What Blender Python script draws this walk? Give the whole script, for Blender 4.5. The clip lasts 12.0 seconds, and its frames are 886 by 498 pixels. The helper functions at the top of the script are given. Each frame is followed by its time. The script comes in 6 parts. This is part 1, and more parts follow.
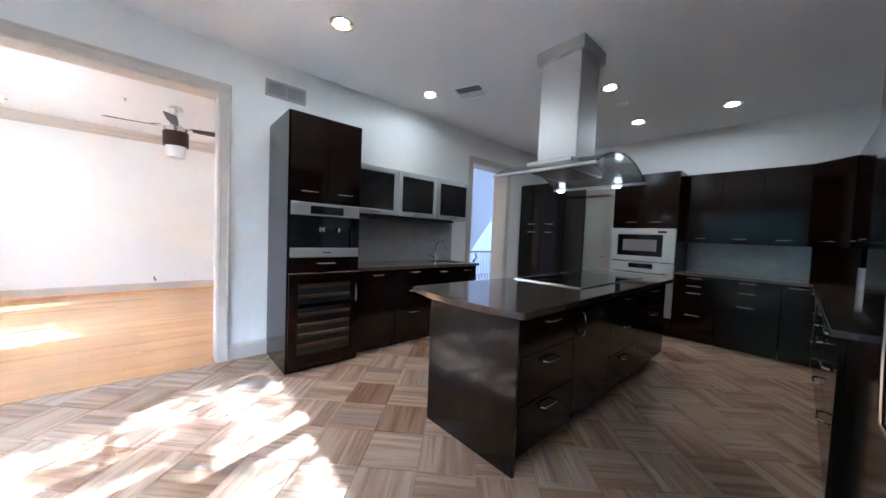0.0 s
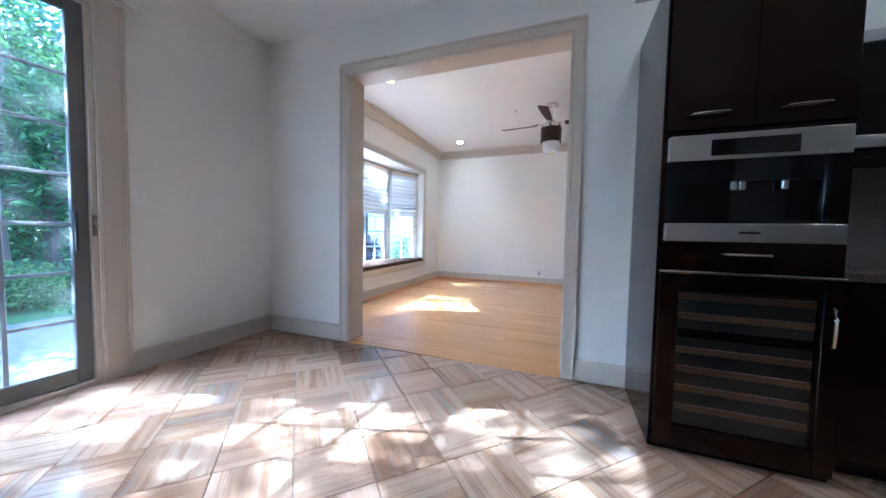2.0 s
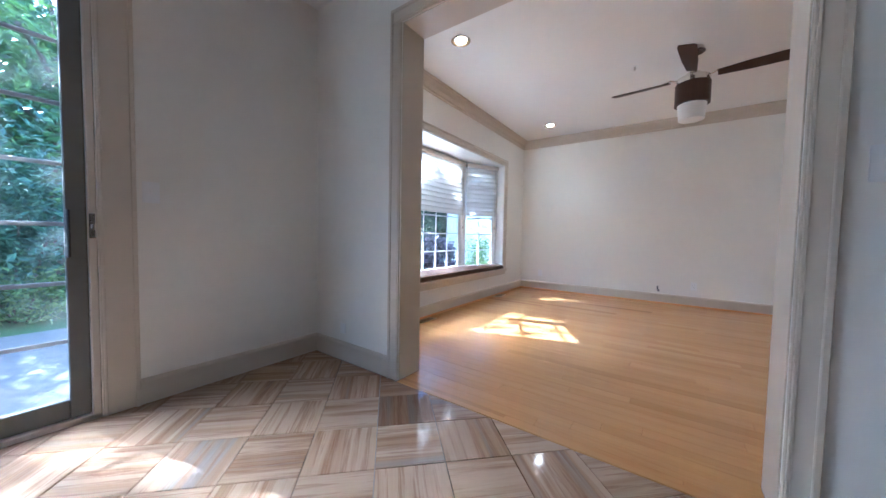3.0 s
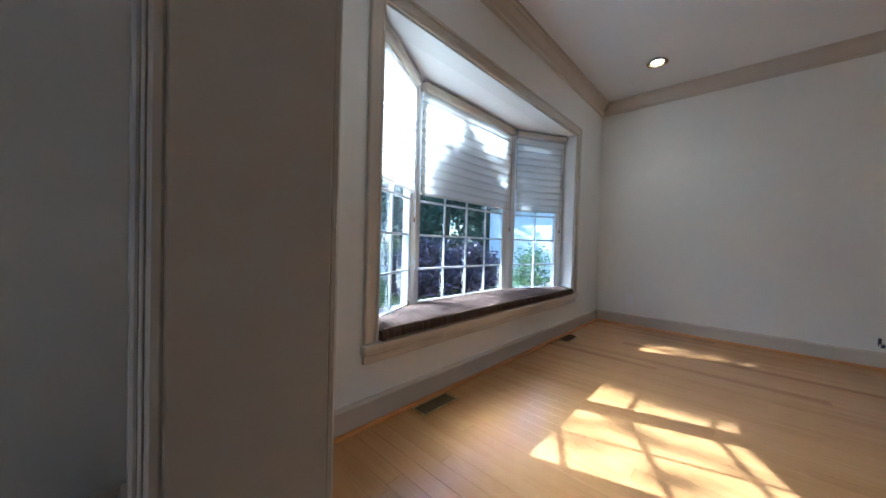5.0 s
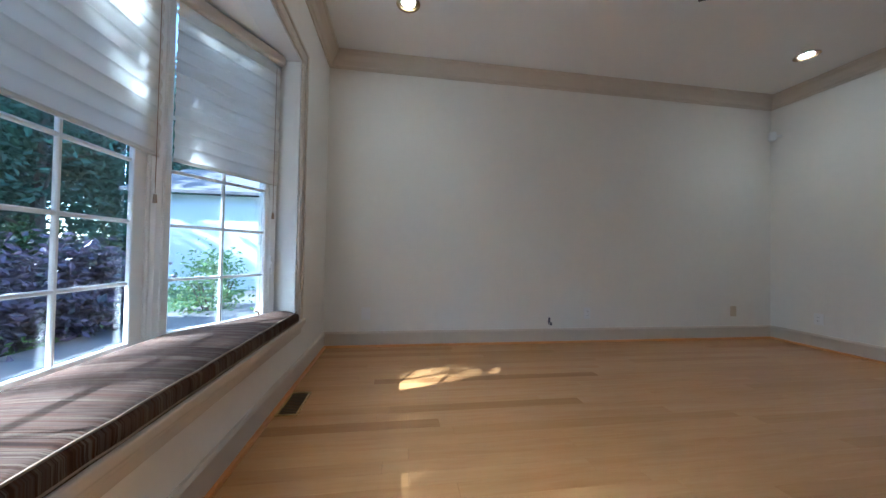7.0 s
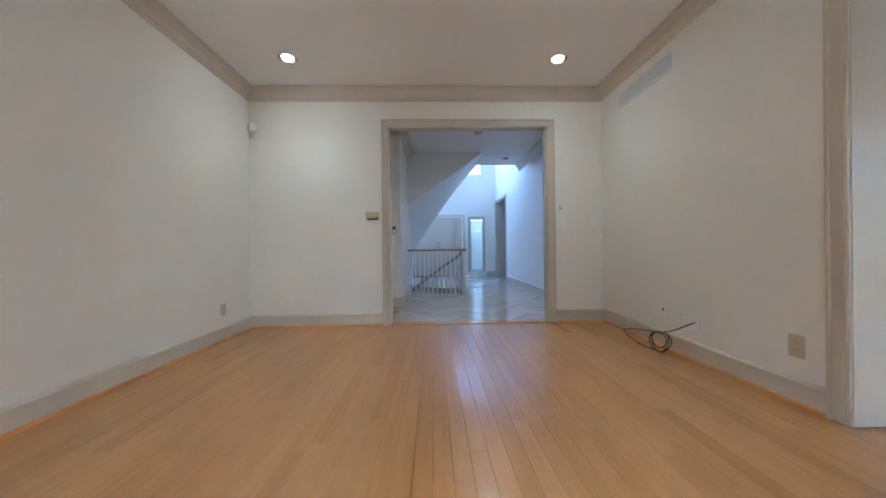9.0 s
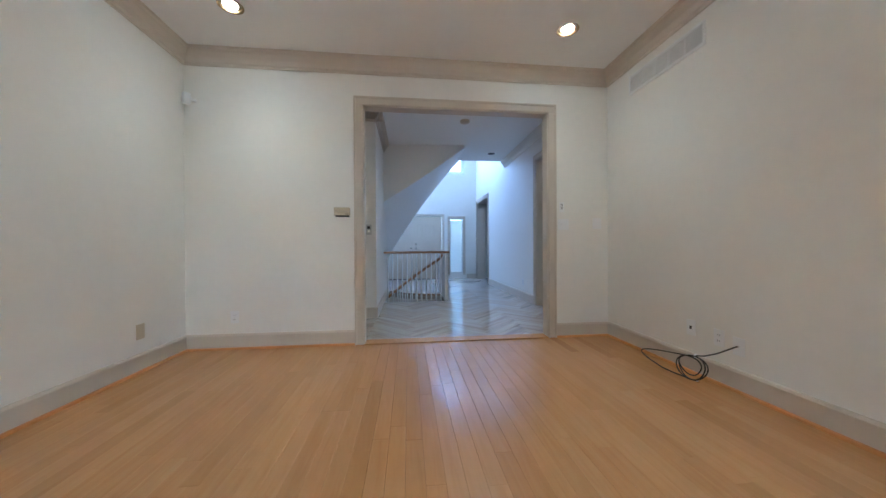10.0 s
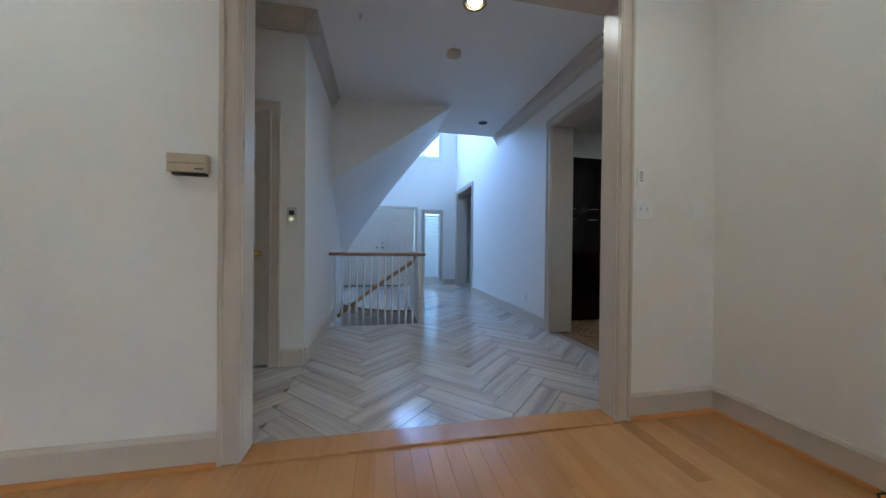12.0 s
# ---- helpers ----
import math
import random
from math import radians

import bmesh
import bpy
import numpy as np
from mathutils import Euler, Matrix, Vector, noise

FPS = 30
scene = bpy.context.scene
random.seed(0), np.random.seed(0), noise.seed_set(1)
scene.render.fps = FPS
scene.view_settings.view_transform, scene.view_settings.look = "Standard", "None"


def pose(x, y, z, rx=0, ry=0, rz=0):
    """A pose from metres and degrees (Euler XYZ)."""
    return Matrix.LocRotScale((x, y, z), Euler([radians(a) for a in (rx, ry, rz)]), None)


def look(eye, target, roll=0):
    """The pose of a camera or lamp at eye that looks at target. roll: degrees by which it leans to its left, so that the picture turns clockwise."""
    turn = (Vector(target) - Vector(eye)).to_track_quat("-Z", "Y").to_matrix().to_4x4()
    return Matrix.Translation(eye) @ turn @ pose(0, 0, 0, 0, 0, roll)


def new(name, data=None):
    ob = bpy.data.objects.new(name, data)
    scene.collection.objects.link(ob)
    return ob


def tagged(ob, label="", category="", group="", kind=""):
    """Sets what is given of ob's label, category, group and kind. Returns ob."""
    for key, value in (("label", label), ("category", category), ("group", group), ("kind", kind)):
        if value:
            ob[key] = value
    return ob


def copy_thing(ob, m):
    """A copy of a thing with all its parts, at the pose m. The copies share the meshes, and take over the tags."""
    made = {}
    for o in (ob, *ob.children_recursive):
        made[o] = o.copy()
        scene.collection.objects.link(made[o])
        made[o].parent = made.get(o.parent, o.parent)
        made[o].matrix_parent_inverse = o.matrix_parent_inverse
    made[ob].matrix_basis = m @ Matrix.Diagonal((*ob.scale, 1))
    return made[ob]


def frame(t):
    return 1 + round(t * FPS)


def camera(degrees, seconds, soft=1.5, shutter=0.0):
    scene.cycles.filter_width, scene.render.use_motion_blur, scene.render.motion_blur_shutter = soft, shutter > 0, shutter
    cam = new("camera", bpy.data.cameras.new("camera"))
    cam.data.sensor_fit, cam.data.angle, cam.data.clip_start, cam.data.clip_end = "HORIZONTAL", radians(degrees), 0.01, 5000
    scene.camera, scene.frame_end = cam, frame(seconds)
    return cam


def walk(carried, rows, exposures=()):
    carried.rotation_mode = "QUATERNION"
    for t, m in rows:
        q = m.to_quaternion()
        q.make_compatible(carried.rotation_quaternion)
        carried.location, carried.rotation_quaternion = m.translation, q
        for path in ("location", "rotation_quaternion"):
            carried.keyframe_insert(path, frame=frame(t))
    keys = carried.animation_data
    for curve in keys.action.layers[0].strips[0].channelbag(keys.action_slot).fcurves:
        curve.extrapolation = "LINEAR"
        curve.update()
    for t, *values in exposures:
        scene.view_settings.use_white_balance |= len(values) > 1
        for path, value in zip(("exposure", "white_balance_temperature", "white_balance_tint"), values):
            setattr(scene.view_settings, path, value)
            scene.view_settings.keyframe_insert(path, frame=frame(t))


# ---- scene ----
cam = camera(108.8, 12.0)
PATH = [
    (0, (-0.258, 0.075, 1.232), (-1.751, 1.403, 1.148), 2.3),
    (0.5, (-0.445, 0.255, 1.214), (-2.289, 1.023, 1.101), 1.9),
    (1, (-0.690, 0.385, 1.170), (-2.662, 0.703, 1.065), 1.7),
    (1.5, (-0.974, 0.467, 1.077), (-2.964, 0.295, 0.976), 1.3),
    (2, (-1.320, 0.440, 1.013), (-3.188, -0.270, 0.915), 1.1),
    (2.5, (-1.722, 0.292, 1.009), (-3.468, -0.680, 0.917), 1.1),
    (3, (-2.130, 0.095, 1.009), (-3.758, -1.062, 0.920), 1.1),
    (3.2, (-2.270, 0.052, 1.005), (-3.835, -1.193, 0.929), 1.0),
    (4.8, (-3.521, -0.770, 0.982), (-4.972, -2.142, 0.936), 1.7),
    (5, (-3.665, -0.885, 0.970), (-5.118, -2.258, 0.933), 1.6),
    (5.5, (-3.995, -1.145, 0.947), (-5.631, -2.294, 0.922), 1.9),
    (6, (-4.342, -1.328, 0.916), (-6.178, -2.118, 0.924), 2.0),
    (6.5, (-4.670, -1.507, 0.938), (-6.644, -1.829, 0.956), 1.5),
    (7, (-5.006, -1.608, 0.913), (-6.986, -1.324, 0.945), 1.1),
    (7.5, (-5.355, -1.617, 0.886), (-7.066, -0.586, 0.926), 1.1),
    (7.7, (-5.464, -1.585, 0.888), (-6.979, -0.279, 0.930), 0.8),
    (9.3, (-6.050, -0.895, 0.925), (-5.862, 1.096, 0.914), -0.5),
    (9.5, (-6.061, -0.769, 0.916), (-5.863, 1.221, 0.902), -0.4),
    (10, (-6.082, -0.470, 0.962), (-5.865, 1.518, 0.954), -0.3),
    (10.5, (-6.125, -0.098, 0.995), (-5.892, 1.888, 0.989), 0.0),
    (11, (-6.105, 0.328, 0.995), (-5.852, 2.312, 0.984), 0.3),
    (11.5, (-6.010, 0.740, 0.988), (-5.735, 2.721, 0.972), 0.4),
    (12, (-5.922, 1.200, 0.976), (-5.529, 3.161, 0.965), 0.6),
]
EXPOSURES = [(0, 4.57, 4400, 6), (1.0, 4.05, 4250, 5), (1.5, 3.85, 4200, 5), (2.0, 3.65, 4200, 5), (2.5, 3.4, 4350, 6), (3.2, 3.15, 4450, 7), (4.8, 2.25, 4450, 3),
             (5.5, 2.05, 4500, 3), (6.0, 2.05, 4350, 1), (6.5, 2.1, 4300, 0), (7.0, 2.35, 4450, 1), (7.5, 2.6, 4600, 1), (9.5, 3.25, 4600, 0), (11, 3.1, 4600, 0), (12, 2.95, 4550, -2)]
walk(cam, [(t, look(eye, aim, roll)) for t, eye, aim, roll in PATH], EXPOSURES)

# ---- light ----
AZ = (-0.300, 0.954)          # way the sunlight goes over the ground
ELEV = 34.5
world = bpy.data.worlds.new("world")
scene.world = world
world.use_nodes = True
sky = world.node_tree.nodes.new("ShaderNodeTexSky")
sky.sky_type, sky.sun_disc = "NISHITA", False
sky.sun_elevation = radians(ELEV)
sky.sun_rotation = math.atan2(-AZ[0], -AZ[1])
world.node_tree.links.new(sky.outputs[0], world.node_tree.nodes["Background"].inputs[0])
world.node_tree.nodes["Background"].inputs[1].default_value = 0.15
sun = new("sun", bpy.data.lights.new("sun", "SUN"))
sun.data.energy, sun.data.angle, sun.data.color = 5.0, radians(0.6), (1.0, 0.94, 0.85)
sun.matrix_world = look((0, 0, 20), (AZ[0], AZ[1], 20 - math.tan(radians(ELEV))))
LAMP_W = 2.4                 # watts of one recessed ceiling lamp
KITCHEN_W = 1.3
FOYER_W = 4.0
ENTRY_W = 14.5                # area lamp added at the window over the entrance in place of sky light


# ---- small tools ----
def chain(ob):
    m = ob.matrix_basis.copy()
    while ob.parent:
        ob = ob.parent
        m = ob.matrix_basis @ m
    return m


def thing(name, loc, label, category, rz=0.0, group="", kind=""):
    ob = new(name)
    ob.matrix_basis = pose(*loc, 0, 0, rz)
    ob.empty_display_size = 0.1
    return tagged(ob, label, category, group, kind)


def mesh_of(name, bm, material):
    me = bpy.data.meshes.new(name)
    bm.to_mesh(me)
    bm.free()
    me.materials.append(material)
    return me


def part(name, bm, material, parent, label="", local=False):
    """One mesh under parent; the bmesh is in world metres unless local."""
    if not local:
        bm.transform(chain(parent).inverted())
    ob = new(name, mesh_of(name, bm, material))
    ob.parent = parent
    return tagged(ob, label)


def solo(name, bm, material, label="", category="", kind="", group=""):
    """A thing or a piece of the setting that is one mesh."""
    ob = new(name, mesh_of(name, bm, material))
    return tagged(ob, label, category, group, kind)


def bx(bm, x0, x1, y0, y1, z0, z1, bev=0.0, seg=1):
    r = bmesh.ops.create_cube(bm, size=1, matrix=Matrix.LocRotScale(((x0 + x1) / 2, (y0 + y1) / 2, (z0 + z1) / 2), None, (x1 - x0, y1 - y0, z1 - z0)))
    if bev:
        es = {e for v in r["verts"] for e in v.link_edges}
        bmesh.ops.bevel(bm, geom=list(es), offset=bev, segments=seg, affect="EDGES", profile=0.6)
    return bm


def box(x0, x1, y0, y1, z0, z1, bev=0.0, seg=1):
    return bx(bmesh.new(), x0, x1, y0, y1, z0, z1, bev, seg)


def cyl(bm, p, r, h, seg=20, r2=None, axis="Z"):
    turn = {"Z": Matrix(), "X": Matrix.Rotation(radians(90), 4, "Y"), "Y": Matrix.Rotation(radians(-90), 4, "X")}[axis]
    bmesh.ops.create_cone(bm, cap_ends=True, segments=seg, radius1=r, radius2=r if r2 is None else r2, depth=h,
                          matrix=Matrix.Translation(p) @ turn)
    return bm


def prism(poly, z0, z1, bm=None, bev=0.0, seg=2):
    """A plan polygon, anticlockwise, raised from z0 to z1."""
    bm = bm or bmesh.new()
    lo = [bm.verts.new((x, y, z0)) for x, y in poly]
    hi = [bm.verts.new((x, y, z1)) for x, y in poly]
    bm.faces.new(lo[::-1])
    bm.faces.new(hi)
    n = len(poly)
    for i in range(n):
        bm.faces.new((lo[i], lo[(i + 1) % n], hi[(i + 1) % n], hi[i]))
    if bev:
        bmesh.ops.bevel(bm, geom=list({e for v in lo + hi for e in v.link_edges}), offset=bev, segments=seg, affect="EDGES")
    return bm


def run(bm, p0, p1, n, prof):
    """Sweeps the profile (distance from the wall, height) from p0 to p1 along a wall whose face looks along n."""
    a = [bm.verts.new((p0[0] + n[0] * d, p0[1] + n[1] * d, z)) for d, z in prof]
    b = [bm.verts.new((p1[0] + n[0] * d, p1[1] + n[1] * d, z)) for d, z in prof]
    k = len(prof)
    for i in range(k):
        bm.faces.new((a[i], a[(i + 1) % k], b[(i + 1) % k], b[i]))
    bm.faces.new(a[::-1])
    bm.faces.new(b)
    bmesh.ops.recalc_face_normals(bm, faces=bm.faces[:])
    return bm


def tube(bm, pts, r, seg=8):
    """A round bar or cord through the points."""
    pts = [Vector(p) for p in pts]
    rings = []
    up = Vector((0, 0, 1))
    for i, p in enumerate(pts):
        d = (pts[min(i + 1, len(pts) - 1)] - pts[max(i - 1, 0)]).normalized()
        s = d.cross(up)
        if s.length < 0.05:
            s = d.cross(Vector((0, 1, 0)))
        s.normalize()
        w = s.cross(d)
        rings.append([bm.verts.new(p + (s * math.cos(k * math.tau / seg) + w * math.sin(k * math.tau / seg)) * r) for k in range(seg)])
    for a, b in zip(rings, rings[1:]):
        for k in range(seg):
            bm.faces.new((a[k], a[(k + 1) % seg], b[(k + 1) % seg], b[k]))
    bm.faces.new(rings[0][::-1])
    bm.faces.new(rings[-1])
    bmesh.ops.recalc_face_normals(bm, faces=bm.faces[:])
    return bm


def smooth(ob, angle=40):
    ob.data.shade_smooth()
    ob.data.set_sharp_from_angle(angle=radians(angle))
    return ob


# ---- materials ----
def shader(name, col, rough=0.5, metal=0.0, **more):
    m = bpy.data.materials.new(name)
    m.use_nodes = True
    b = m.node_tree.nodes["Principled BSDF"]
    b.inputs["Base Color"].default_value = (*col, 1)
    b.inputs["Roughness"].default_value = rough
    b.inputs["Metallic"].default_value = metal
    for k, v in more.items():
        b.inputs[k.replace("_", " ")].default_value = v
    return m, m.node_tree, b


def coords(nt, stretch=(1, 1, 1), shift=False, turn=0.0):
    tc = nt.nodes.new("ShaderNodeTexCoord")
    mp = nt.nodes.new("ShaderNodeMapping")
    mp.inputs["Scale"].default_value = stretch
    mp.inputs["Rotation"].default_value = (0, 0, turn)
    nt.links.new(tc.outputs["Object"], mp.inputs["Vector"])
    out = mp.outputs[0]
    if shift:
        oi = nt.nodes.new("ShaderNodeObjectInfo")
        mul = nt.nodes.new("ShaderNodeMath")
        mul.operation = "MULTIPLY"
        mul.inputs[1].default_value = 61.7
        nt.links.new(oi.outputs["Random"], mul.inputs[0])
        add = nt.nodes.new("ShaderNodeVectorMath")
        nt.links.new(out, add.inputs[0])
        nt.links.new(mul.outputs[0], add.inputs[1])
        out = add.outputs[0]
    return out


def grain(nt, vec, scale, detail=3.0, distortion=0.0, rough=0.55):
    n = nt.nodes.new("ShaderNodeTexNoise")
    n.inputs["Scale"].default_value = scale
    n.inputs["Detail"].default_value = detail
    n.inputs["Roughness"].default_value = rough
    n.inputs["Distortion"].default_value = distortion
    nt.links.new(vec, n.inputs["Vector"])
    return n.outputs["Fac"]


def ramp(nt, fac, stops):
    r = nt.nodes.new("ShaderNodeValToRGB")
    el = r.color_ramp.elements
    while len(el) < len(stops):
        el.new(0.5)
    for e, (p, c) in zip(el, stops):
        e.position, e.color = p, (*c, 1)
    nt.links.new(fac, r.inputs[0])
    return r.outputs[0]


def mix(nt, fac, a, b, kind="MIX"):
    m = nt.nodes.new("ShaderNodeMix")
    m.data_type, m.blend_type = "RGBA", kind
    for v, i in ((fac, 0), (a, 6), (b, 7)):
        if isinstance(v, (int, float)):
            m.inputs[i].default_value = v
        elif isinstance(v, tuple):
            m.inputs[i].default_value = (*v, 1)
        else:
            nt.links.new(v, m.inputs[i])
    return m.outputs[2]


def bump(nt, b, height, strength=0.2, dist=0.002):
    n = nt.nodes.new("ShaderNodeBump")
    n.inputs["Strength"].default_value, n.inputs["Distance"].default_value = strength, dist
    nt.links.new(height, n.inputs["Height"])
    nt.links.new(n.outputs[0], b.inputs["Normal"])


def spread(nt, fac, lo, hi, socket):
    r = nt.nodes.new("ShaderNodeMapRange")
    r.inputs["To Min"].default_value, r.inputs["To Max"].default_value = lo, hi
    nt.links.new(fac, r.inputs["Value"])
    nt.links.new(r.outputs[0], socket)


def painted(name, col, rough, stain=0.06, grit=160.0, strength=0.12):
    """Paint with roller texture and a faint unevenness."""
    m, nt, b = shader(name, col, rough)
    v = coords(nt)
    dark = tuple(c * (1 - stain) for c in col)
    big = mix(nt, grain(nt, v, 0.9, 4), dark, col)
    nt.links.new(mix(nt, grain(nt, v, 14, 3), big, tuple(min(1, c * 1.02) for c in col)), b.inputs["Base Color"])
    spread(nt, grain(nt, v, 6, 3), rough - 0.06, rough + 0.08, b.inputs["Roughness"])
    bump(nt, b, grain(nt, v, grit, 2), strength, 0.0006)
    return m


WALL = painted("wall_paint", (0.83, 0.805, 0.745), 0.62)
CEIL = painted("ceiling_paint", (0.85, 0.84, 0.815), 0.55, 0.03)
TRIM = painted("taupe_gloss_paint", (0.60, 0.53, 0.435), 0.30, 0.02, 60, 0.02)
WHITE = painted("white_frame_paint", (0.78, 0.78, 0.76), 0.35, 0.04, 60, 0.05)
PLATE = painted("white_plastic", (0.83, 0.83, 0.82), 0.35, 0.03, 40, 0.02)
ALMOND = painted("almond_plastic", (0.56, 0.47, 0.33), 0.4, 0.05, 40, 0.02)
STUCCO = painted("white_render", (0.78, 0.79, 0.79), 0.85, 0.18, 40, 0.5)


def oak(name, a, b_, c, along=(1, 1, 1), rough=0.3, shift=True, varnish=0.0):
    m, nt, b = shader(name, a, rough, Coat_Weight=varnish, Coat_Roughness=0.12)
    v = coords(nt, along, shift)
    fine = grain(nt, v, 26, 6, 0.6, 0.62)
    wide = grain(nt, v, 4.5, 4, 1.6)
    col = ramp(nt, fine, [(0.15, c), (0.46, a), (0.80, b_)])
    col = mix(nt, 0.35, col, ramp(nt, wide, [(0.2, c), (0.5, a), (0.8, b_)]))
    oi = nt.nodes.new("ShaderNodeObjectInfo")
    hue = ramp(nt, oi.outputs["Random"], [(0.0, (0.70, 0.63, 0.56)), (0.08, (0.88, 0.84, 0.79)), (0.3, (1.0, 0.98, 0.95)), (0.55, (0.91, 0.87, 0.84)), (0.8, (1.0, 1.0, 1.0)), (1.0, (0.97, 0.92, 0.91))])
    nt.links.new(mix(nt, 1.0, col, hue, "MULTIPLY"), b.inputs["Base Color"])
    spread(nt, wide, rough - 0.03, rough + 0.05, b.inputs["Roughness"])
    bump(nt, b, fine, 0.06, 0.0008)
    return m


OAK = oak("oak_floor", (0.545, 0.288, 0.098), (0.595, 0.338, 0.130), (0.45, 0.216, 0.066), (1.6, 0.11, 1), 0.24, True, 0.2)
OAK_ORANGE = oak("orange_oak_molding", (0.62, 0.27, 0.06), (0.68, 0.33, 0.09), (0.54, 0.21, 0.04), (1, 1, 1), 0.35, False)
OAK_RAIL = oak("honey_oak_handrail", (0.42, 0.22, 0.09), (0.5, 0.28, 0.12), (0.3, 0.14, 0.05), (1, 1, 1), 0.35, False)


def marble(name, pale, tan, rust, grey, rough, along, odd=(0.55, 0.42, 0.33)):
    """Banded stone: broad bands and thin pencil veins along the piece's own x."""
    m, nt, b = shader(name, pale, rough)
    v = coords(nt, along, True)
    broad = grain(nt, v, 0.55, 3, 0.25, 0.5)
    col = ramp(nt, broad, [(0.30, grey), (0.40, tan), (0.50, pale), (0.58, pale), (0.68, tan)])
    veins = grain(nt, v, 2.1, 4, 0.3, 0.62)
    col = mix(nt, ramp(nt, veins, [(0.50, (0, 0, 0)), (0.60, (0.55, 0.55, 0.55)), (0.66, (0.1, 0.1, 0.1)), (0.72, (0.85, 0.85, 0.85))]), col, rust)
    oi = nt.nodes.new("ShaderNodeObjectInfo")
    hue = ramp(nt, oi.outputs["Random"], [(0.0, odd), (0.045, tuple(0.6 * c + 0.3 for c in odd)), (0.09, (0.97, 0.90, 0.84)), (0.35, (1.0, 1.0, 1.0)), (0.6, (0.86, 0.80, 0.75)), (0.85, (1.0, 0.97, 0.94)), (1.0, (0.93, 0.93, 0.95))])
    col = mix(nt, 1.0, col, hue, "MULTIPLY")
    nt.links.new(mix(nt, 0.12, col, ramp(nt, grain(nt, v, 9, 3), [(0.3, rust), (0.7, pale)])), b.inputs["Base Color"])
    spread(nt, grain(nt, v, 3, 3), rough - 0.02, rough + 0.04, b.inputs["Roughness"])
    return m


TILE = marble("banded_travertine", (0.45, 0.33, 0.225), (0.33, 0.212, 0.125), (0.18, 0.082, 0.04), (0.27, 0.23, 0.19), 0.07, (0.7, 15, 6))
PLANK = marble("grey_veined_marble", (0.61, 0.57, 0.50), (0.48, 0.43, 0.37), (0.33, 0.28, 0.25), (0.26, 0.26, 0.28), 0.13, (0.55, 16, 6), (0.80, 0.78, 0.76))
GROUT = painted("grout", (0.26, 0.22, 0.18), 0.85)


def dark_wood(name, a, b_, rough, gloss=0.26):
    m, nt, b = shader(name, a, rough, Specular_IOR_Level=gloss)
    v = coords(nt, (14, 14, 0.35), True)
    f = grain(nt, v, 11, 4, 0.2)
    nt.links.new(ramp(nt, f, [(0.15, a), (0.85, b_)]), b.inputs["Base Color"])
    spread(nt, f, rough - 0.05, rough + 0.05, b.inputs["Roughness"])
    return m


WENGE = dark_wood("dark_wenge_veneer", (0.0035, 0.0011, 0.0006), (0.0075, 0.0024, 0.0012), 0.12, 0.36)
WALNUT = dark_wood("fan_walnut", (0.035, 0.018, 0.012), (0.07, 0.034, 0.022), 0.4)


def steel(name, col, rough, along):
    m, nt, b = shader(name, col, rough, 1.0)
    f = grain(nt, coords(nt, along), 30, 4)
    spread(nt, f, rough - 0.08, rough + 0.12, b.inputs["Roughness"])
    bump(nt, b, f, 0.05, 0.0004)
    return m


STEEL = steel("brushed_steel", (0.60, 0.58, 0.55), 0.4, (1, 1, 20))
NICKEL = steel("satin_nickel", (0.72, 0.70, 0.66), 0.18, (4, 4, 4))
ALU = steel("satin_aluminium", (0.56, 0.56, 0.54), 0.35, (1, 20, 1))
BRASS = steel("brass", (0.62, 0.43, 0.16), 0.25, (4, 4, 4))
BRONZE = steel("antique_brass_register", (0.30, 0.21, 0.10), 0.4, (4, 4, 4))
BLACK_GLASS = shader("black_glass", (0.008, 0.008, 0.009), 0.06)[0]
BLACK = shader("matt_black", (0.012, 0.012, 0.013), 0.5)[0]
RUBBER = shader("black_cable", (0.012, 0.012, 0.012), 0.45)[0]
# shade behind vent slats put into the colour; also serves small grey parts
VENT_GREY = shader("vent_shadow_grey", (0.17, 0.155, 0.14), 0.6)[0]
VENT_PAINT = painted("grey_grille_paint", (0.42, 0.39, 0.35), 0.45, 0.03, 40, 0.02)
GREY_FRAME = painted("grey_bronze_frame", (0.16, 0.155, 0.14), 0.4)
GLASS = shader("window_glass", (1, 1, 1), 0.0, 0.0, Transmission_Weight=1.0, IOR=1.45)[0]


def hazy_glass(name, haze):
    """Clear glass with a thin patchy film that the sun lights: dusty casements, painted reflections on the door."""
    m, nt, b = shader(name, (1, 1, 1), 0.0, 0.0, Transmission_Weight=1.0, IOR=1.45)
    v = coords(nt, (1.0, 1.0, 0.45), False, 0.4)
    film = ramp(nt, grain(nt, v, 2.4, 1.2, 0.6), [(0.35, (0.0, 0.0, 0.0)), (0.72, (haze, haze, haze))])
    tr = nt.nodes.new("ShaderNodeBsdfTranslucent")
    tr.inputs[0].default_value = (0.85, 0.87, 0.88, 1)
    ms = nt.nodes.new("ShaderNodeMixShader")
    nt.links.new(film, ms.inputs[0])
    nt.links.new(b.outputs[0], ms.inputs[1])
    nt.links.new(tr.outputs[0], ms.inputs[2])
    nt.links.new(ms.outputs[0], nt.nodes["Material Output"].inputs[0])
    return m


DUSTY = hazy_glass("dusty_casement_glass", 0.035)
# pale streaks of reflection on the sliding door, put in as a film
HAZY_DOOR = hazy_glass("reflection_haze_door_glass", 0.022)
SMOKED = shader("reeded_dark_glass", (0.018, 0.017, 0.017), 0.16, 0.0)[0]
HOOD_GLASS = shader("canopy_glass", (0.34, 0.35, 0.34), 0.14, 0.0, Transmission_Weight=0.85, IOR=1.45)[0]
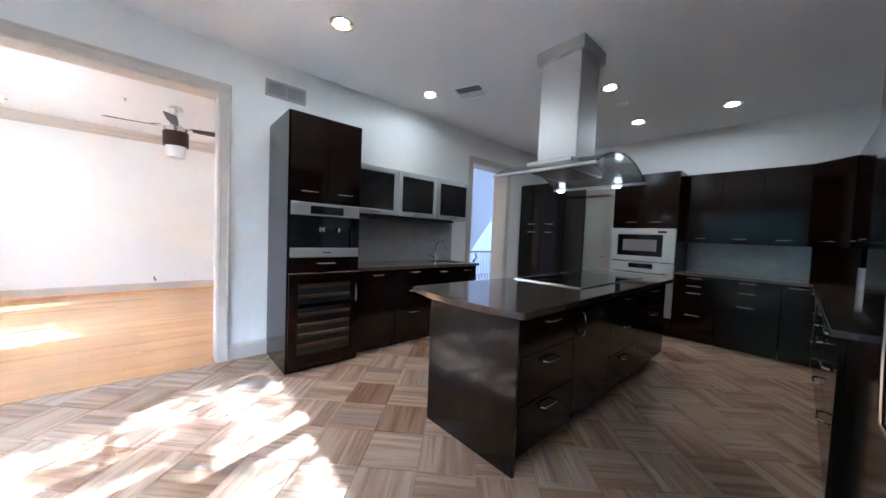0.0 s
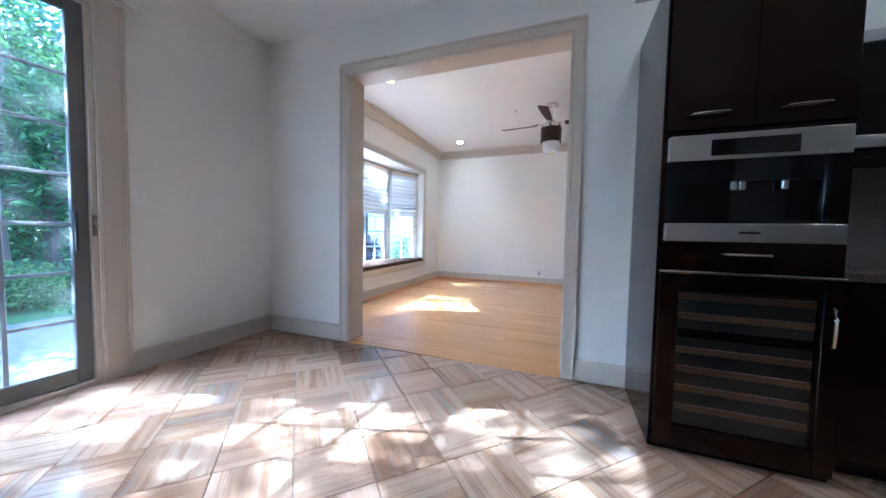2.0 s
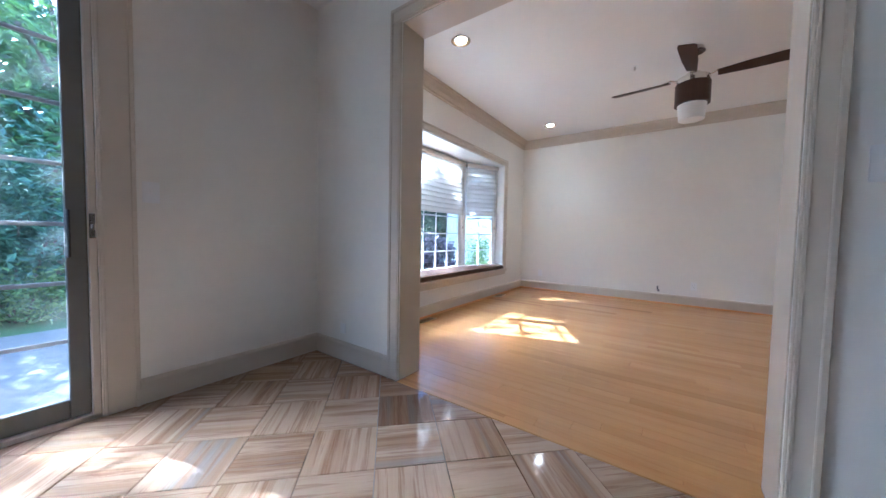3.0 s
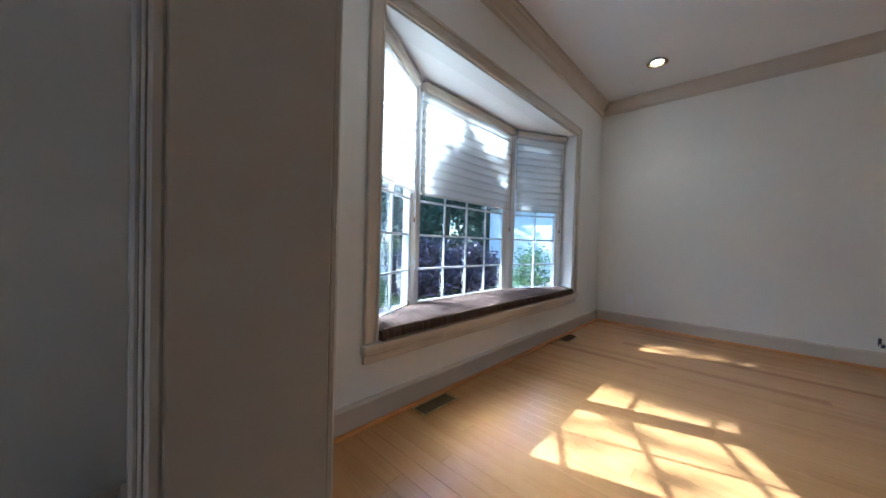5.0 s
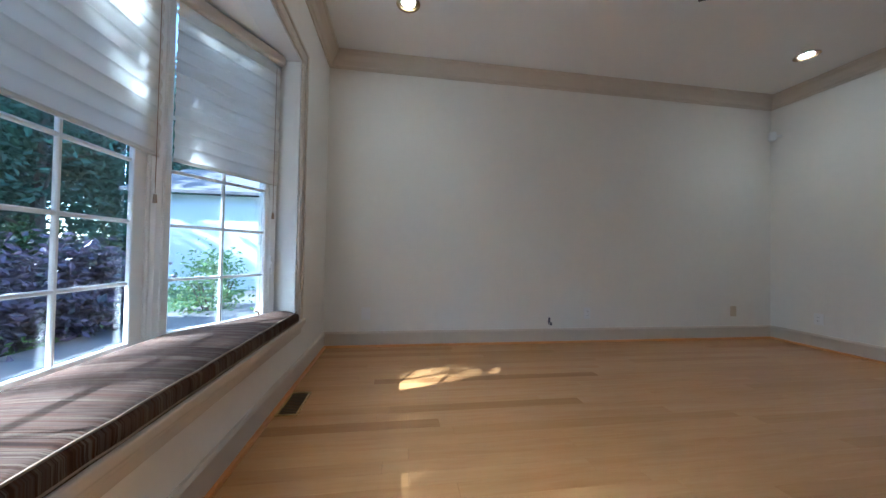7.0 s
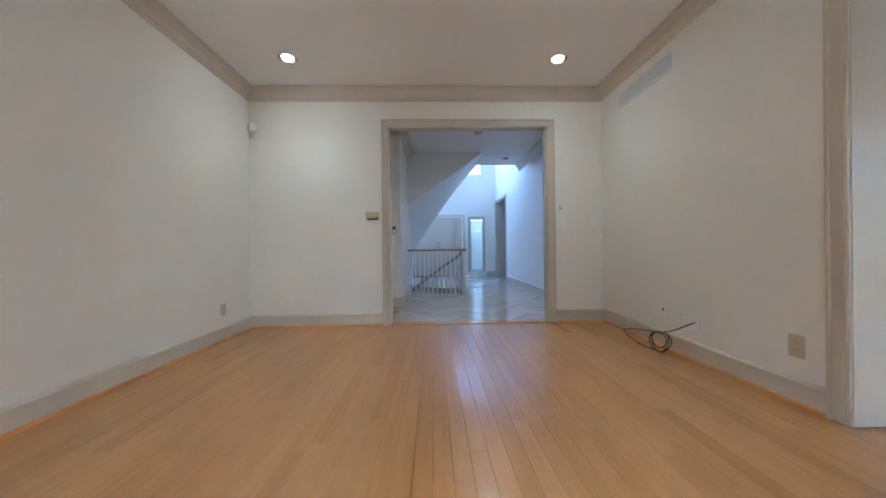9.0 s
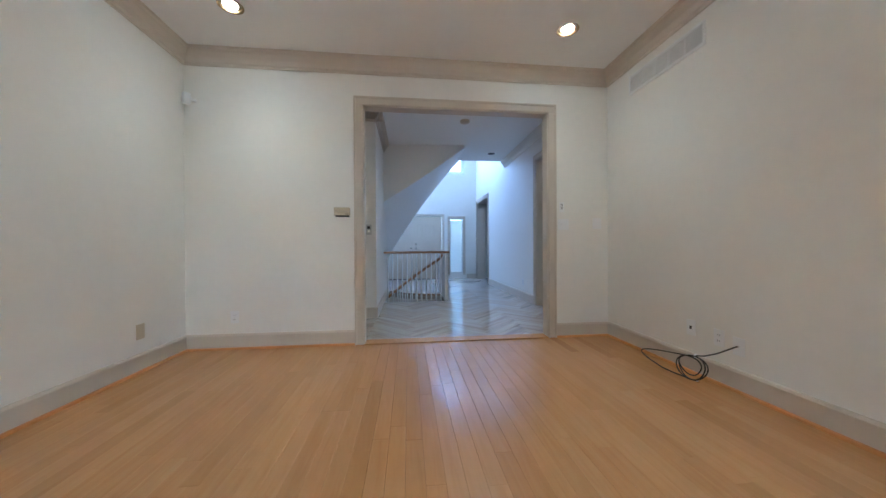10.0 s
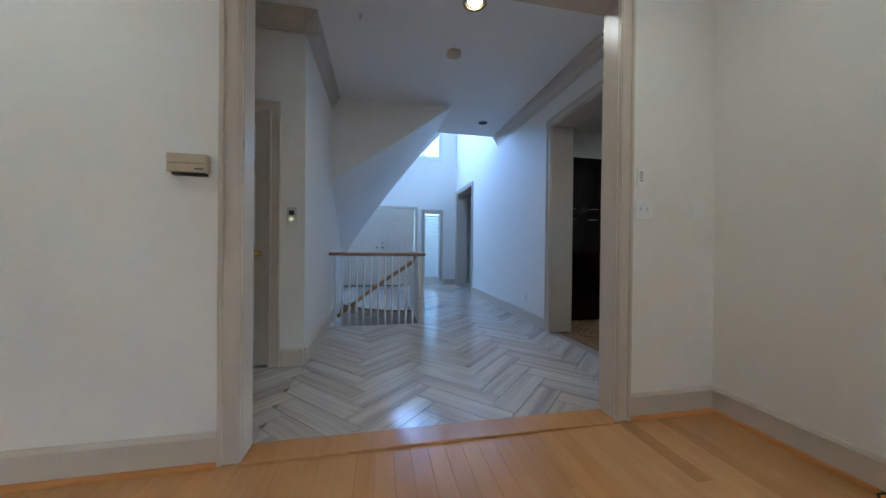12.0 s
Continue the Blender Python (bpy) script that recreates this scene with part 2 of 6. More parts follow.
FROST = shader("frosted_lamp_glass", (0.8, 0.79, 0.77), 0.4, 0.0)[0]


def glow(name, col, strength):
    m, nt, b = shader(name, (0.8, 0.8, 0.8), 0.5)
    b.inputs["Emission Color"].default_value = (*col, 1)
    b.inputs["Emission Strength"].default_value = strength
    return m


SHELF = dark_wood("dim_beech", (0.075, 0.038, 0.020), (0.13, 0.066, 0.034), 0.45)
BULB = glow("lamp_face", (1.0, 0.86, 0.66), 12.0)
HOOD_BULB = glow("hood_lamp_face", (1.0, 0.86, 0.66), 0.7)
INDICATOR = glow("button_light", (1.0, 0.7, 0.25), 0.13)


def granite(name, a, b_, c, rough):
    m, nt, b = shader(name, a, rough, Coat_Weight=0.5, Coat_Roughness=0.05)
    v = coords(nt)
    col = ramp(nt, grain(nt, v, 160, 3), [(0.35, c), (0.5, a), (0.66, b_)])
    nt.links.new(mix(nt, 0.3, col, ramp(nt, grain(nt, v, 7, 4, 1.0), [(0.35, c), (0.65, b_)])), b.inputs["Base Color"])
    return m


GRANITE = granite("brown_polished_stone", (0.095, 0.068, 0.050), (0.135, 0.102, 0.078), (0.062, 0.042, 0.031), 0.11)
SPLASH = granite("silver_tile_glaze", (0.42, 0.39, 0.35), (0.52, 0.49, 0.44), (0.3, 0.275, 0.24), 0.28)


def striped():
    m, nt, b = shader("striped_cushion_fabric", (0.2, 0.13, 0.09), 0.95, Specular_IOR_Level=0.1)
    v = coords(nt, (1, 0.02, 0.02))
    f = grain(nt, v, 46, 2, 0.0, 0.7)
    col = ramp(nt, f, [(0.30, (0.018, 0.008, 0.0055)), (0.40, (0.062, 0.030, 0.018)), (0.47, (0.078, 0.055, 0.042)), (0.52, (0.034, 0.015, 0.009)), (0.58, (0.115, 0.088, 0.066)), (0.68, (0.05, 0.018, 0.009))])
    nt.links.new(col, b.inputs["Base Color"])
    bump(nt, b, grain(nt, coords(nt), 700, 2), 0.3, 0.0006)
    return m


FABRIC = striped()
PIPING = painted("tan_piping", (0.24, 0.17, 0.11), 0.8)


def shade_cloth():
    m, nt, b = shader("pleated_shade_cloth", (0.66, 0.63, 0.57), 0.8)
    f = grain(nt, coords(nt, (1, 1, 6)), 90, 3)
    bump(nt, b, f, 0.15, 0.0006)
    tr = nt.nodes.new("ShaderNodeBsdfTranslucent")
    tr.inputs[0].default_value = (0.72, 0.69, 0.62, 1)
    ms = nt.nodes.new("ShaderNodeMixShader")
    ms.inputs[0].default_value = 0.34
    out = nt.nodes["Material Output"]
    nt.links.new(b.outputs[0], ms.inputs[1])
    nt.links.new(tr.outputs[0], ms.inputs[2])
    nt.links.new(ms.outputs[0], out.inputs[0])
    return m


CLOTH = shade_cloth()


def leafy(name, a, b_, c, rough=0.5, trans=0.3):
    m, nt, b = shader(name, a, rough)
    geo = nt.nodes.new("ShaderNodeNewGeometry")
    col = ramp(nt, geo.outputs["Random Per Island"], [(0.1, a), (0.5, b_), (0.95, c)])
    nt.links.new(col, b.inputs["Base Color"])
    tr = nt.nodes.new("ShaderNodeBsdfTranslucent")
    nt.links.new(col, tr.inputs[0])
    ms = nt.nodes.new("ShaderNodeMixShader")
    ms.inputs[0].default_value = trans
    nt.links.new(b.outputs[0], ms.inputs[1])
    nt.links.new(tr.outputs[0], ms.inputs[2])
    nt.links.new(ms.outputs[0], nt.nodes["Material Output"].inputs[0])
    return m


LEAF = leafy("tree_leaves", (0.035, 0.075, 0.02), (0.06, 0.13, 0.03), (0.11, 0.2, 0.05))
NEEDLE = leafy("dark_pine_leaves", (0.03, 0.08, 0.05), (0.055, 0.125, 0.075), (0.09, 0.17, 0.10), 0.5, 0.15)
PURPLE = leafy("purple_leaves", (0.018, 0.024, 0.018), (0.045, 0.034, 0.062), (0.12, 0.095, 0.15), 0.35, 0.1)
BUSH = leafy("yellow_green_leaves", (0.05, 0.11, 0.03), (0.12, 0.2, 0.05), (0.2, 0.28, 0.08))
GRASS = leafy("grass_blades", (0.05, 0.12, 0.02), (0.09, 0.2, 0.03), (0.14, 0.28, 0.06))
BARK = painted("bark", (0.09, 0.065, 0.045), 0.9, 0.4, 30, 0.8)
ROOFING = painted("grey_shingle", (0.16, 0.15, 0.15), 0.85, 0.3, 25, 0.6)


def soil(name, a, b_, scale):
    m, nt, b = shader(name, a, 0.9)
    v = coords(nt)
    f = grain(nt, v, scale, 6)
    nt.links.new(mix(nt, grain(nt, v, 0.5, 3), ramp(nt, f, [(0.3, a), (0.7, b_)]), a), b.inputs["Base Color"])
    bump(nt, b, f, 0.5, 0.01)
    return m


LAWN = soil("lawn", (0.05, 0.105, 0.025), (0.09, 0.17, 0.04), 40)
CONCRETE = soil("concrete_paving", (0.16, 0.153, 0.14), (0.23, 0.22, 0.197), 12)


# ---- the shell: dining room (west), kitchen (east), foyer (north) ----
H = 2.84
BW, BE, BS, BN = -8.18, -3.92, -2.295, 2.775        # dining room faces
KW, KE, KS, KN = -3.712, 0.42, -2.345, 5.75           # kitchen faces
FW, FE, FN0, FN = -6.52, -3.975, 2.89, 9.30          # foyer faces
OP_K = (-1.387, 0.450, 2.40)                         # opening dining room / kitchen: y, y, head
OP_N = (-6.525, -4.602, 2.385)                       # opening dining room / foyer: x, x, head
PASS = (3.70, 4.56, 2.39)                            # opening kitchen / foyer: y, y, head
FAR = (7.78, 9.10, 2.31)                             # opening in the foyer's east wall
BAY0, BAY1, SILL, BHEAD = -7.315, -4.660, 0.435, 2.235
SLIDE0, SLIDE1, SHEAD = -2.435, -0.035, 2.40

S = "structure"


def wall(name, boxes, label):
    bm = bmesh.new()
    for b in boxes:
        bx(bm, *b)
    return solo(name, bm, WALL, label, "wall", S)


wall("wall_partition", [
    (BE, KW, -2.6, OP_K[0], 0, H), (BE, KW, OP_K[0], OP_K[1], OP_K[2], H), (BE, KW, OP_K[1], BN, 0, H), (FE, KW, BN, PASS[0], 0, H),
    (FE, KW, PASS[0], PASS[1], PASS[2], H), (FE, KW, PASS[1], FAR[0], 0, H), (FE, KW, FAR[0], FAR[1], FAR[2], H),
    (FE, KW, FAR[1], FN, 0, H), (FE, KW, FN0, FN, H, 5.6)], "white painted partition wall with wide cased openings")
wall("wall_dining_west", [(BW - 0.15, BW, BS - 0.2, BN + 0.155, 0, H)], "plain white painted dining room wall")
wall("wall_dining_north", [(BW, OP_N[0], BN, FN0, 0, H), (OP_N[0], OP_N[1], BN, FN0, OP_N[2], H), (OP_N[1], FE, BN, FN0, 0, H)],
     "white painted wall with a cased opening to the foyer")
wall("wall_dining_south", [(BW, BAY0, BS - 0.15, BS, 0, H), (BAY1, BE, BS - 0.15, BS, 0, H), (BAY0, BAY1, BS - 0.15, BS, 0, 0.39),
                           (BAY0, BAY1, BS - 0.15, BS, BHEAD, H)], "white painted wall around a bay window")
wall("wall_kitchen_south", [(KW, SLIDE0, KS - 0.17, KS, 0, H), (SLIDE0, SLIDE1, KS - 0.17, KS, SHEAD, H), (SLIDE1, KE, KS - 0.17, KS, 0, H)],
     "white painted wall with a sliding glass door")
wall("wall_kitchen_east", [(KE, KE + 0.15, KS - 0.17, KN + 0.15, 0, H)], "white painted kitchen wall behind dark cabinets")
wall("wall_kitchen_north", [(KW, -3.04, KN, KN + 0.15, 0, H), (-3.04, -2.42, KN, KN + 0.15, 2.04, H), (-2.42, KE, KN, KN + 0.15, 0, H)],
     "white painted kitchen wall behind dark cabinets")
# the last box is unseen, added to keep daylight out of the closet
wall("wall_foyer_closet", [(-7.65, -7.45, FN0, 4.11, 0, H), (-7.45, -7.35, 3.96, 4.11, 0, H), (-7.35, -6.79, 3.96, 4.11, 2.04, H), (-6.79, FW, 3.96, 4.11, 0, H),
                           (FW - 0.15, FW, 4.11, 6.7, 0, 5.6), (-7.5, FW - 0.15, 6.55, 6.7, 0, 5.6), (-7.5, -7.35, 6.7, FN, 0, 5.6), (-7.65, -7.5, 4.11, 6.7, 0, H)],
     "white foyer wall with a closet door")
wall("wall_foyer_north", [(-7.5, -6.80, FN, FN + 0.2, 0, 5.6), (-6.80, -5.046, FN, FN + 0.2, 1.93, 3.28), (-5.046, -4.80, FN, FN + 0.2, 0, 3.28),
                          (-4.80, -4.385, FN, FN + 0.2, 0, 0.18), (-4.80, -4.385, FN, FN + 0.2, 1.87, 3.28), (-6.80, -4.385, FN, FN + 0.2, 5.3, 5.6),
                          (-4.385, KW, FN, FN + 0.2, 0, 5.6)], "white entrance wall two storeys high")
wall("wall_side_room", [(KW + 2.2, KW + 2.35, 6.0, FN + 0.2, 0, H), (KW, KW + 2.2, FN + 0.05, FN + 0.2, 0, H), (KW, KW + 2.2, 5.95, 6.05, 0, H)], "plain white wall of a side room")
solo("ceiling", prism([(BW - 0.15, BS - 0.15), (KE + 0.15, BS - 0.22), (KE + 0.15, 6.29), (BW - 0.15, 6.29)], H, H + 0.12), CEIL, "smooth white ceiling", "ceiling", S)
solo("ceiling_side_room", box(KW, KW + 2.35, 6.29, FN + 0.2, H, H + 0.12), CEIL, "smooth white ceiling", "ceiling", S)
solo("ceiling_foyer_void", box(-7.5, KW, 6.19, FN + 0.2, 5.6, 5.7), CEIL, "white ceiling high over the entrance", "ceiling", S)
wall("wall_void", [(-7.5, KW, 6.19, 6.29, H + 0.12, 5.6)], "white wall over the foyer ceiling's edge")
floor = solo("floor", box(BW, -3.713, BS - 0.1, BN, -0.12, -0.014), GROUT, "pale oak strip floor", "floor", S)
floor_kitchen = solo("floor_kitchen", box(-3.713, KE, KS - 0.16, KN, -0.12, -0.012), GROUT, "diagonal banded travertine tile floor", "floor", S)
WELL = (-6.52, -5.43, 5.22, 6.75)                      # stairwell x, x, y, y
floor_foyer = solo("floor_foyer", bx(bx(bx(bx(bmesh.new(), -7.5, FE + 0.13, BN, WELL[2], -0.12, -0.012), WELL[1], FE + 0.13, WELL[2], WELL[3], -0.12, -0.012),
                                        -7.5, FE + 0.13, WELL[3], FN, -0.12, -0.012), KW - 0.13, KW + 2.3, 6.0, FN, -0.12, -0.012), GROUT,
                   "grey veined marble herringbone floor", "floor", S)

# crown moulding
CROWN = [(0, 2.695), (0.012, 2.695), (0.016, 2.715), (0.03, 2.722), (0.045, 2.76), (0.075, 2.795), (0.082, 2.812), (0.095, 2.818), (0.1, H), (0, H)]


def ring_crown(x0, x1, y0, y1):
    bm = bmesh.new()
    rows = [[bm.verts.new(p) for p in ((x0 + d, y0 + d, z), (x1 - d, y0 + d, z), (x1 - d, y1 - d, z), (x0 + d, y1 - d, z))] for d, z in CROWN[:-1]]
    for a, b in zip(rows, rows[1:]):
        for k in range(4):
            bm.faces.new((a[k], a[(k + 1) % 4], b[(k + 1) % 4], b[k]))
    bmesh.ops.recalc_face_normals(bm, faces=bm.faces[:])
    return bm


solo("trim_crown", ring_crown(BW, BE, BS, BN), TRIM, "taupe painted crown moulding", "crown moulding", S)
bm = bmesh.new()
run(bm, (FE, FN0), (FE, 6.29), (-1, 0), CROWN)
run(bm, (FW, 3.86), (FW, 5.40), (1, 0), CROWN)
run(bm, (-7.45, 3.96), (FW + 0.1, 3.96), (0, -1), CROWN)
solo("trim_crown_foyer", bm, TRIM, "taupe painted crown moulding", "crown moulding", S)

BASE = [(0, 0), (0.014, 0), (0.014, 0.118), (0.02, 0.120), (0.02, 0.130), (0.012, 0.146), (0, 0.148)]
SHOE = [(0.014, 0.0), (0.034, 0.0), (0.032, 0.010), (0.026, 0.017), (0.014, 0.019)]


def skirting(name, runs, label, shoe=False):
    bm, sh = bmesh.new(), bmesh.new()
    for p0, p1, n in runs:
        run(bm, p0, p1, n, BASE)
        if shoe:
            run(sh, p0, p1, n, SHOE)
    ob = solo(name, bm, TRIM, label, "baseboard", S)
    if shoe:
        part("shoe_molding", sh, OAK_ORANGE, ob, "orange-stained oak shoe moulding")
    else:
        sh.free()


CW = 0.09
skirting("baseboard", [((BW, BS), (BW, BN), (1, 0)), ((BW, BS), (BE, BS), (0, 1)), ((BE, BS), (BE, OP_K[0] - CW), (-1, 0)),
                       ((BE, OP_K[1] + CW), (BE, BN), (-1, 0)), ((BW, BN), (OP_N[0] - CW, BN), (0, -1)), ((OP_N[1] + CW, BN), (BE, BN), (0, -1))],
         "taupe painted baseboard with an orange oak shoe", True)
skirting("baseboard_kitchen", [((KW, KS), (KW, OP_K[0] - CW), (1, 0)), ((KW, OP_K[1] + CW), (KW, 0.855), (1, 0)), ((KW, KS), (SLIDE0 - 0.15, KS), (0, 1)),
                               ((KW, PASS[1] + CW), (KW, 5.0), (1, 0)), ((KW, 3.28), (KW, PASS[0] - CW), (1, 0))], "taupe painted baseboard")
skirting("baseboard_foyer", [((FE, FN0), (FE, PASS[0] - CW), (-1, 0)), ((FE, PASS[1] + CW), (FE, FAR[0] - CW), (-1, 0)), ((FW, 3.96), (FW, 6.7), (1, 0)),
                             ((-6.70, 3.96), (FW, 3.96), (0, -1)), ((-4.28, FN), (FE, FN), (0, -1))], "taupe painted baseboard")


def casing(name, axis, a, b, head, faces, label, z0=0.0, w=CW, jamb=None):
    """Casing round an opening a..b; axis 'x' for a wall along x. faces: (face, outward sign). jamb: the wall's two faces."""
    bm = bmesh.new()

    def put(u0, u1, f0, f1, lo, hi, bev=0.004):
        f0, f1 = min(f0, f1), max(f0, f1)
        bx(bm, *((u0, u1, f0, f1) if axis == "x" else (f0, f1, u0, u1)), lo, hi, bev)
    for f, s in faces:
        for u0, u1, o0, o1 in ((a - w, a, a - w, a - w + 0.022), (b, b + w, b + w - 0.022, b + w)):
            put(u0, u1, f, f + s * 0.016, z0, head)
            put(o0, o1, f + s * 0.016, f + s * 0.027, z0, head + w - 0.022)
            m0 = a - 0.022 if u0 < a else b + 0.008
            put(m0, m0 + 0.014, f + s * 0.016, f + s * 0.021, z0, head + 0.012, 0.003)
        put(a - w, b + w, f, f + s * 0.0165, head, head + w)
        put(a - w, b + w, f + s * 0.0165, f + s * 0.0275, head + w - 0.022, head + w)
        put(a - 0.008, b + 0.008, f + s * 0.0165, f + s * 0.021, head + 0.008, head + 0.022, 0.003)
    if jamb:
        j0, j1 = jamb
        put(a - 0.001, a + 0.005, j0, j1, z0, head, 0.002)
        put(b - 0.005, b + 0.001, j0, j1, z0, head, 0.002)
        put(a + 0.005, b - 0.005, j0, j1, head - 0.005, head + 0.001, 0.002)
    return solo(name, bm, TRIM, label, "door casing", S)


casing("trim_opening_kitchen", "y", OP_K[0], OP_K[1], OP_K[2], [(KW, 1), (BE, -1)], "taupe casing round the wide kitchen opening", jamb=(BE, KW))
casing("trim_opening_foyer", "x", OP_N[0], OP_N[1], OP_N[2], [(BN, -1), (FN0, 1)], "taupe casing round the foyer opening", jamb=(BN, FN0))
casing("trim_pass", "y", PASS[0], PASS[1], PASS[2], [(KW, 1), (FE, -1)], "taupe casing round the kitchen passage", jamb=(FE, KW))
casing("trim_far_opening", "y", FAR[0], FAR[1], FAR[2], [(FE, -1)], "taupe casing round a doorway", jamb=(FE, KW))
casing("trim_slider", "x", SLIDE0, SLIDE1, SHEAD, [(KS, 1)], "taupe casing round the sliding door", w=0.15)
casing("trim_closet", "x", -7.35, -6.79, 2.04, [(3.96, -1)], "taupe casing round the closet door", jamb=(3.96, 4.11))
casing("trim_kitchen_door", "x", -3.04, -2.42, 2.04, [(KN, -1)], "taupe casing round the glazed door", jamb=(KN, KN + 0.15))
casing("trim_front_door", "x", -6.80, -5.046, 1.93, [(FN, -1)], "taupe casing round the front doors", w=0.07)
casing("trim_sidelight", "x", -4.80, -4.385, 1.87, [(FN, -1)], "taupe casing round the sidelight", z0=0.12, w=0.07)
casing("trim_bay", "x", BAY0, BAY1, BHEAD, [(BS, 1)], "taupe casing round the bay window", z0=0.435)
solo("trim_threshold", box(OP_N[0] + 0.006, OP_N[1] - 0.006, BN - 0.035, BN + 0.115, -0.012, 0.012, 0.006, 2), OAK, "oak threshold board under the opening", "threshold", S)
solo("trim_threshold_kitchen", box(-3.735, KW + 0.021, OP_K[0] + 0.006, OP_K[1] - 0.006, -0.012, 0.004, 0.003), OAK, "thin oak edging strip", "threshold", S)

# ---- bay window ----
BJ = [(-4.652, -2.449), (-5.30, -2.785), (-6.70, -2.785), (-7.29, -2.445)]      # inner corners of its plan
seat_board = prism([(-7.29, -2.46), (-6.72, -2.85), (-5.28, -2.85), (-4.69, -2.46), (BAY1, -2.44), (BAY1, BS + 0.0), (BAY0, BS + 0.0), (BAY0, -2.44)], 0.385, 0.435)
bx(seat_board, BAY0 - CW - 0.015, BAY1 + CW + 0.015, BS, BS + 0.045, 0.395, 0.434, 0.008, 2)
bx(seat_board, BAY0 - CW, BAY1 + CW, BS, BS + 0.018, 0.33, 0.395, 0.004)
bx(seat_board, BAY0 - CW, BAY1 + CW, BS + 0.018, BS + 0.03, 0.372, 0.395, 0.005)
solo("window_seat", seat_board, TRIM, "taupe painted window seat board with moulded apron", "window seat", S)
solo("bay_soffit", prism([(-7.29, -2.46), (-6.72, -2.87), (-5.28, -2.87), (-4.69, -2.46), (BAY1, -2.445), (BAY0, -2.445)], BHEAD, BHEAD + 0.1), CEIL, "glossy cream bay window soffit", "soffit", S)
bm = bmesh.new()
bx(bm, BAY0 - 0.001, BAY0 + 0.012, -2.46, BS, 0.435, BHEAD, 0.002)
bx(bm, BAY1 - 0.012, BAY1 + 0.001, -2.46, BS, 0.435, BHEAD, 0.002)
bx(bm, BAY0 + 0.012, BAY1 - 0.012, -2.446, BS, BHEAD - 0.012, BHEAD + 0.001, 0.002)
solo("trim_bay_jamb", bm, WHITE, "white painted bay window jamb", "jamb", S)
wall("bay_outer_wall", [(-7.35, -4.65, -2.95, -2.45, -0.3, 0.38)], "white outer wall under the bay window")


def window_unit(name, p0, p1, cols, label, casement=False, stile=0.028):
    """A white window from p0 to p1 (plan), seen from the room on its left-hand side."""
    w = math.hypot(p1[0] - p0[0], p1[1] - p0[1])
    ang = math.degrees(math.atan2(p1[1] - p0[1], p1[0] - p0[0]))
    t = thing(name, (p0[0], p0[1], 0.44), label, "window", ang, kind=S)
    z1, f = 1.785, 0.05
    fr = bmesh.new()
    for b in ((0, f, -0.05, 0.03, 0, z1), (w - f, w, -0.05, 0.03, 0, z1), (f, w - f, -0.05, 0.03, 0, 0.035), (f, w - f, -0.05, 0.03, z1 - f, z1)):
        bx(fr, *b, 0.006)
    for b in ((f, f + stile, 0.0, 0.022, 0.035, z1 - f), (w - f - 0.028, w - f, 0.0, 0.022, 0.035, z1 - f), (f + stile, w - f - 0.028, 0.0, 0.022, 0.035, 0.06)):
        bx(fr, *b, 0.004)
    part("window_frame", fr, WHITE, t, local=True)
    x0, x1, b0, b1 = f + stile, w - f - 0.028, 0.06, z1 - f
    for i in range(1, cols):
        x = x0 + (x1 - x0) * i / cols
        part("muntin", bx(bmesh.new(), x - 0.0085, x + 0.0085, -0.002, 0.016, b0, b1, 0.004), WHITE, t, local=True)
    for i in range(1, 7):
        z = 0.045 + 0.272 * i
        if z < b1 - 0.05:
            part("muntin", bx(bmesh.new(), x0, x1, -0.0025, 0.0155, z - 0.0085, z + 0.0085, 0.004), WHITE, t, local=True)
    g = part("pane", bx(bmesh.new(), x0, x1, -0.012, -0.008, b0, b1), DUSTY if casement else GLASS, t, local=True)
    g.visible_shadow = False
    if casement:
        k = bmesh.new()
        bx(k, 0.034, 0.05, 0.03, 0.045, 0.36, 0.44, 0.004)
        tube(k, [(0.042, 0.045, 0.40), (0.044, 0.058, 0.385), (0.046, 0.06, 0.32)], 0.005, 6)
        part("latch", k, WHITE, t, local=True)
        k = bmesh.new()
        bx(k, 0.06, 0.16, 0.022, 0.04, 0.036, 0.05, 0.003)
        tube(k, [(0.11, 0.035, 0.05), (0.13, 0.05, 0.085), (0.16, 0.055, 0.098)], 0.006, 6)
        part("crank", k, BRONZE, t, local=True)
    return t


window_unit("window_1", BJ[2], BJ[1], 4, "white bay window with a grid of muntins", stile=0.075)
window_unit("window_2", BJ[1], BJ[0], 2, "white angled casement window with a muntin grid", True)
window_unit("window_3", BJ[3], BJ[2], 2, "white angled casement window with a muntin grid", True)
bm = bmesh.new()
for x, y in (BJ[1], BJ[2]):
    cyl(bm, (x, y + 0.012, 0.435 + 0.9), 0.04, 1.8, 10)
for x0, x1 in ((-4.655, -4.60), (-7.327, -7.265)):
    bx(bm, x0, x1, -2.53, -2.447, 0.38, 2.30, 0.003)
solo("trim_mullion", bm, WHITE, "white corner mullions of the bay window", "mullion", S)


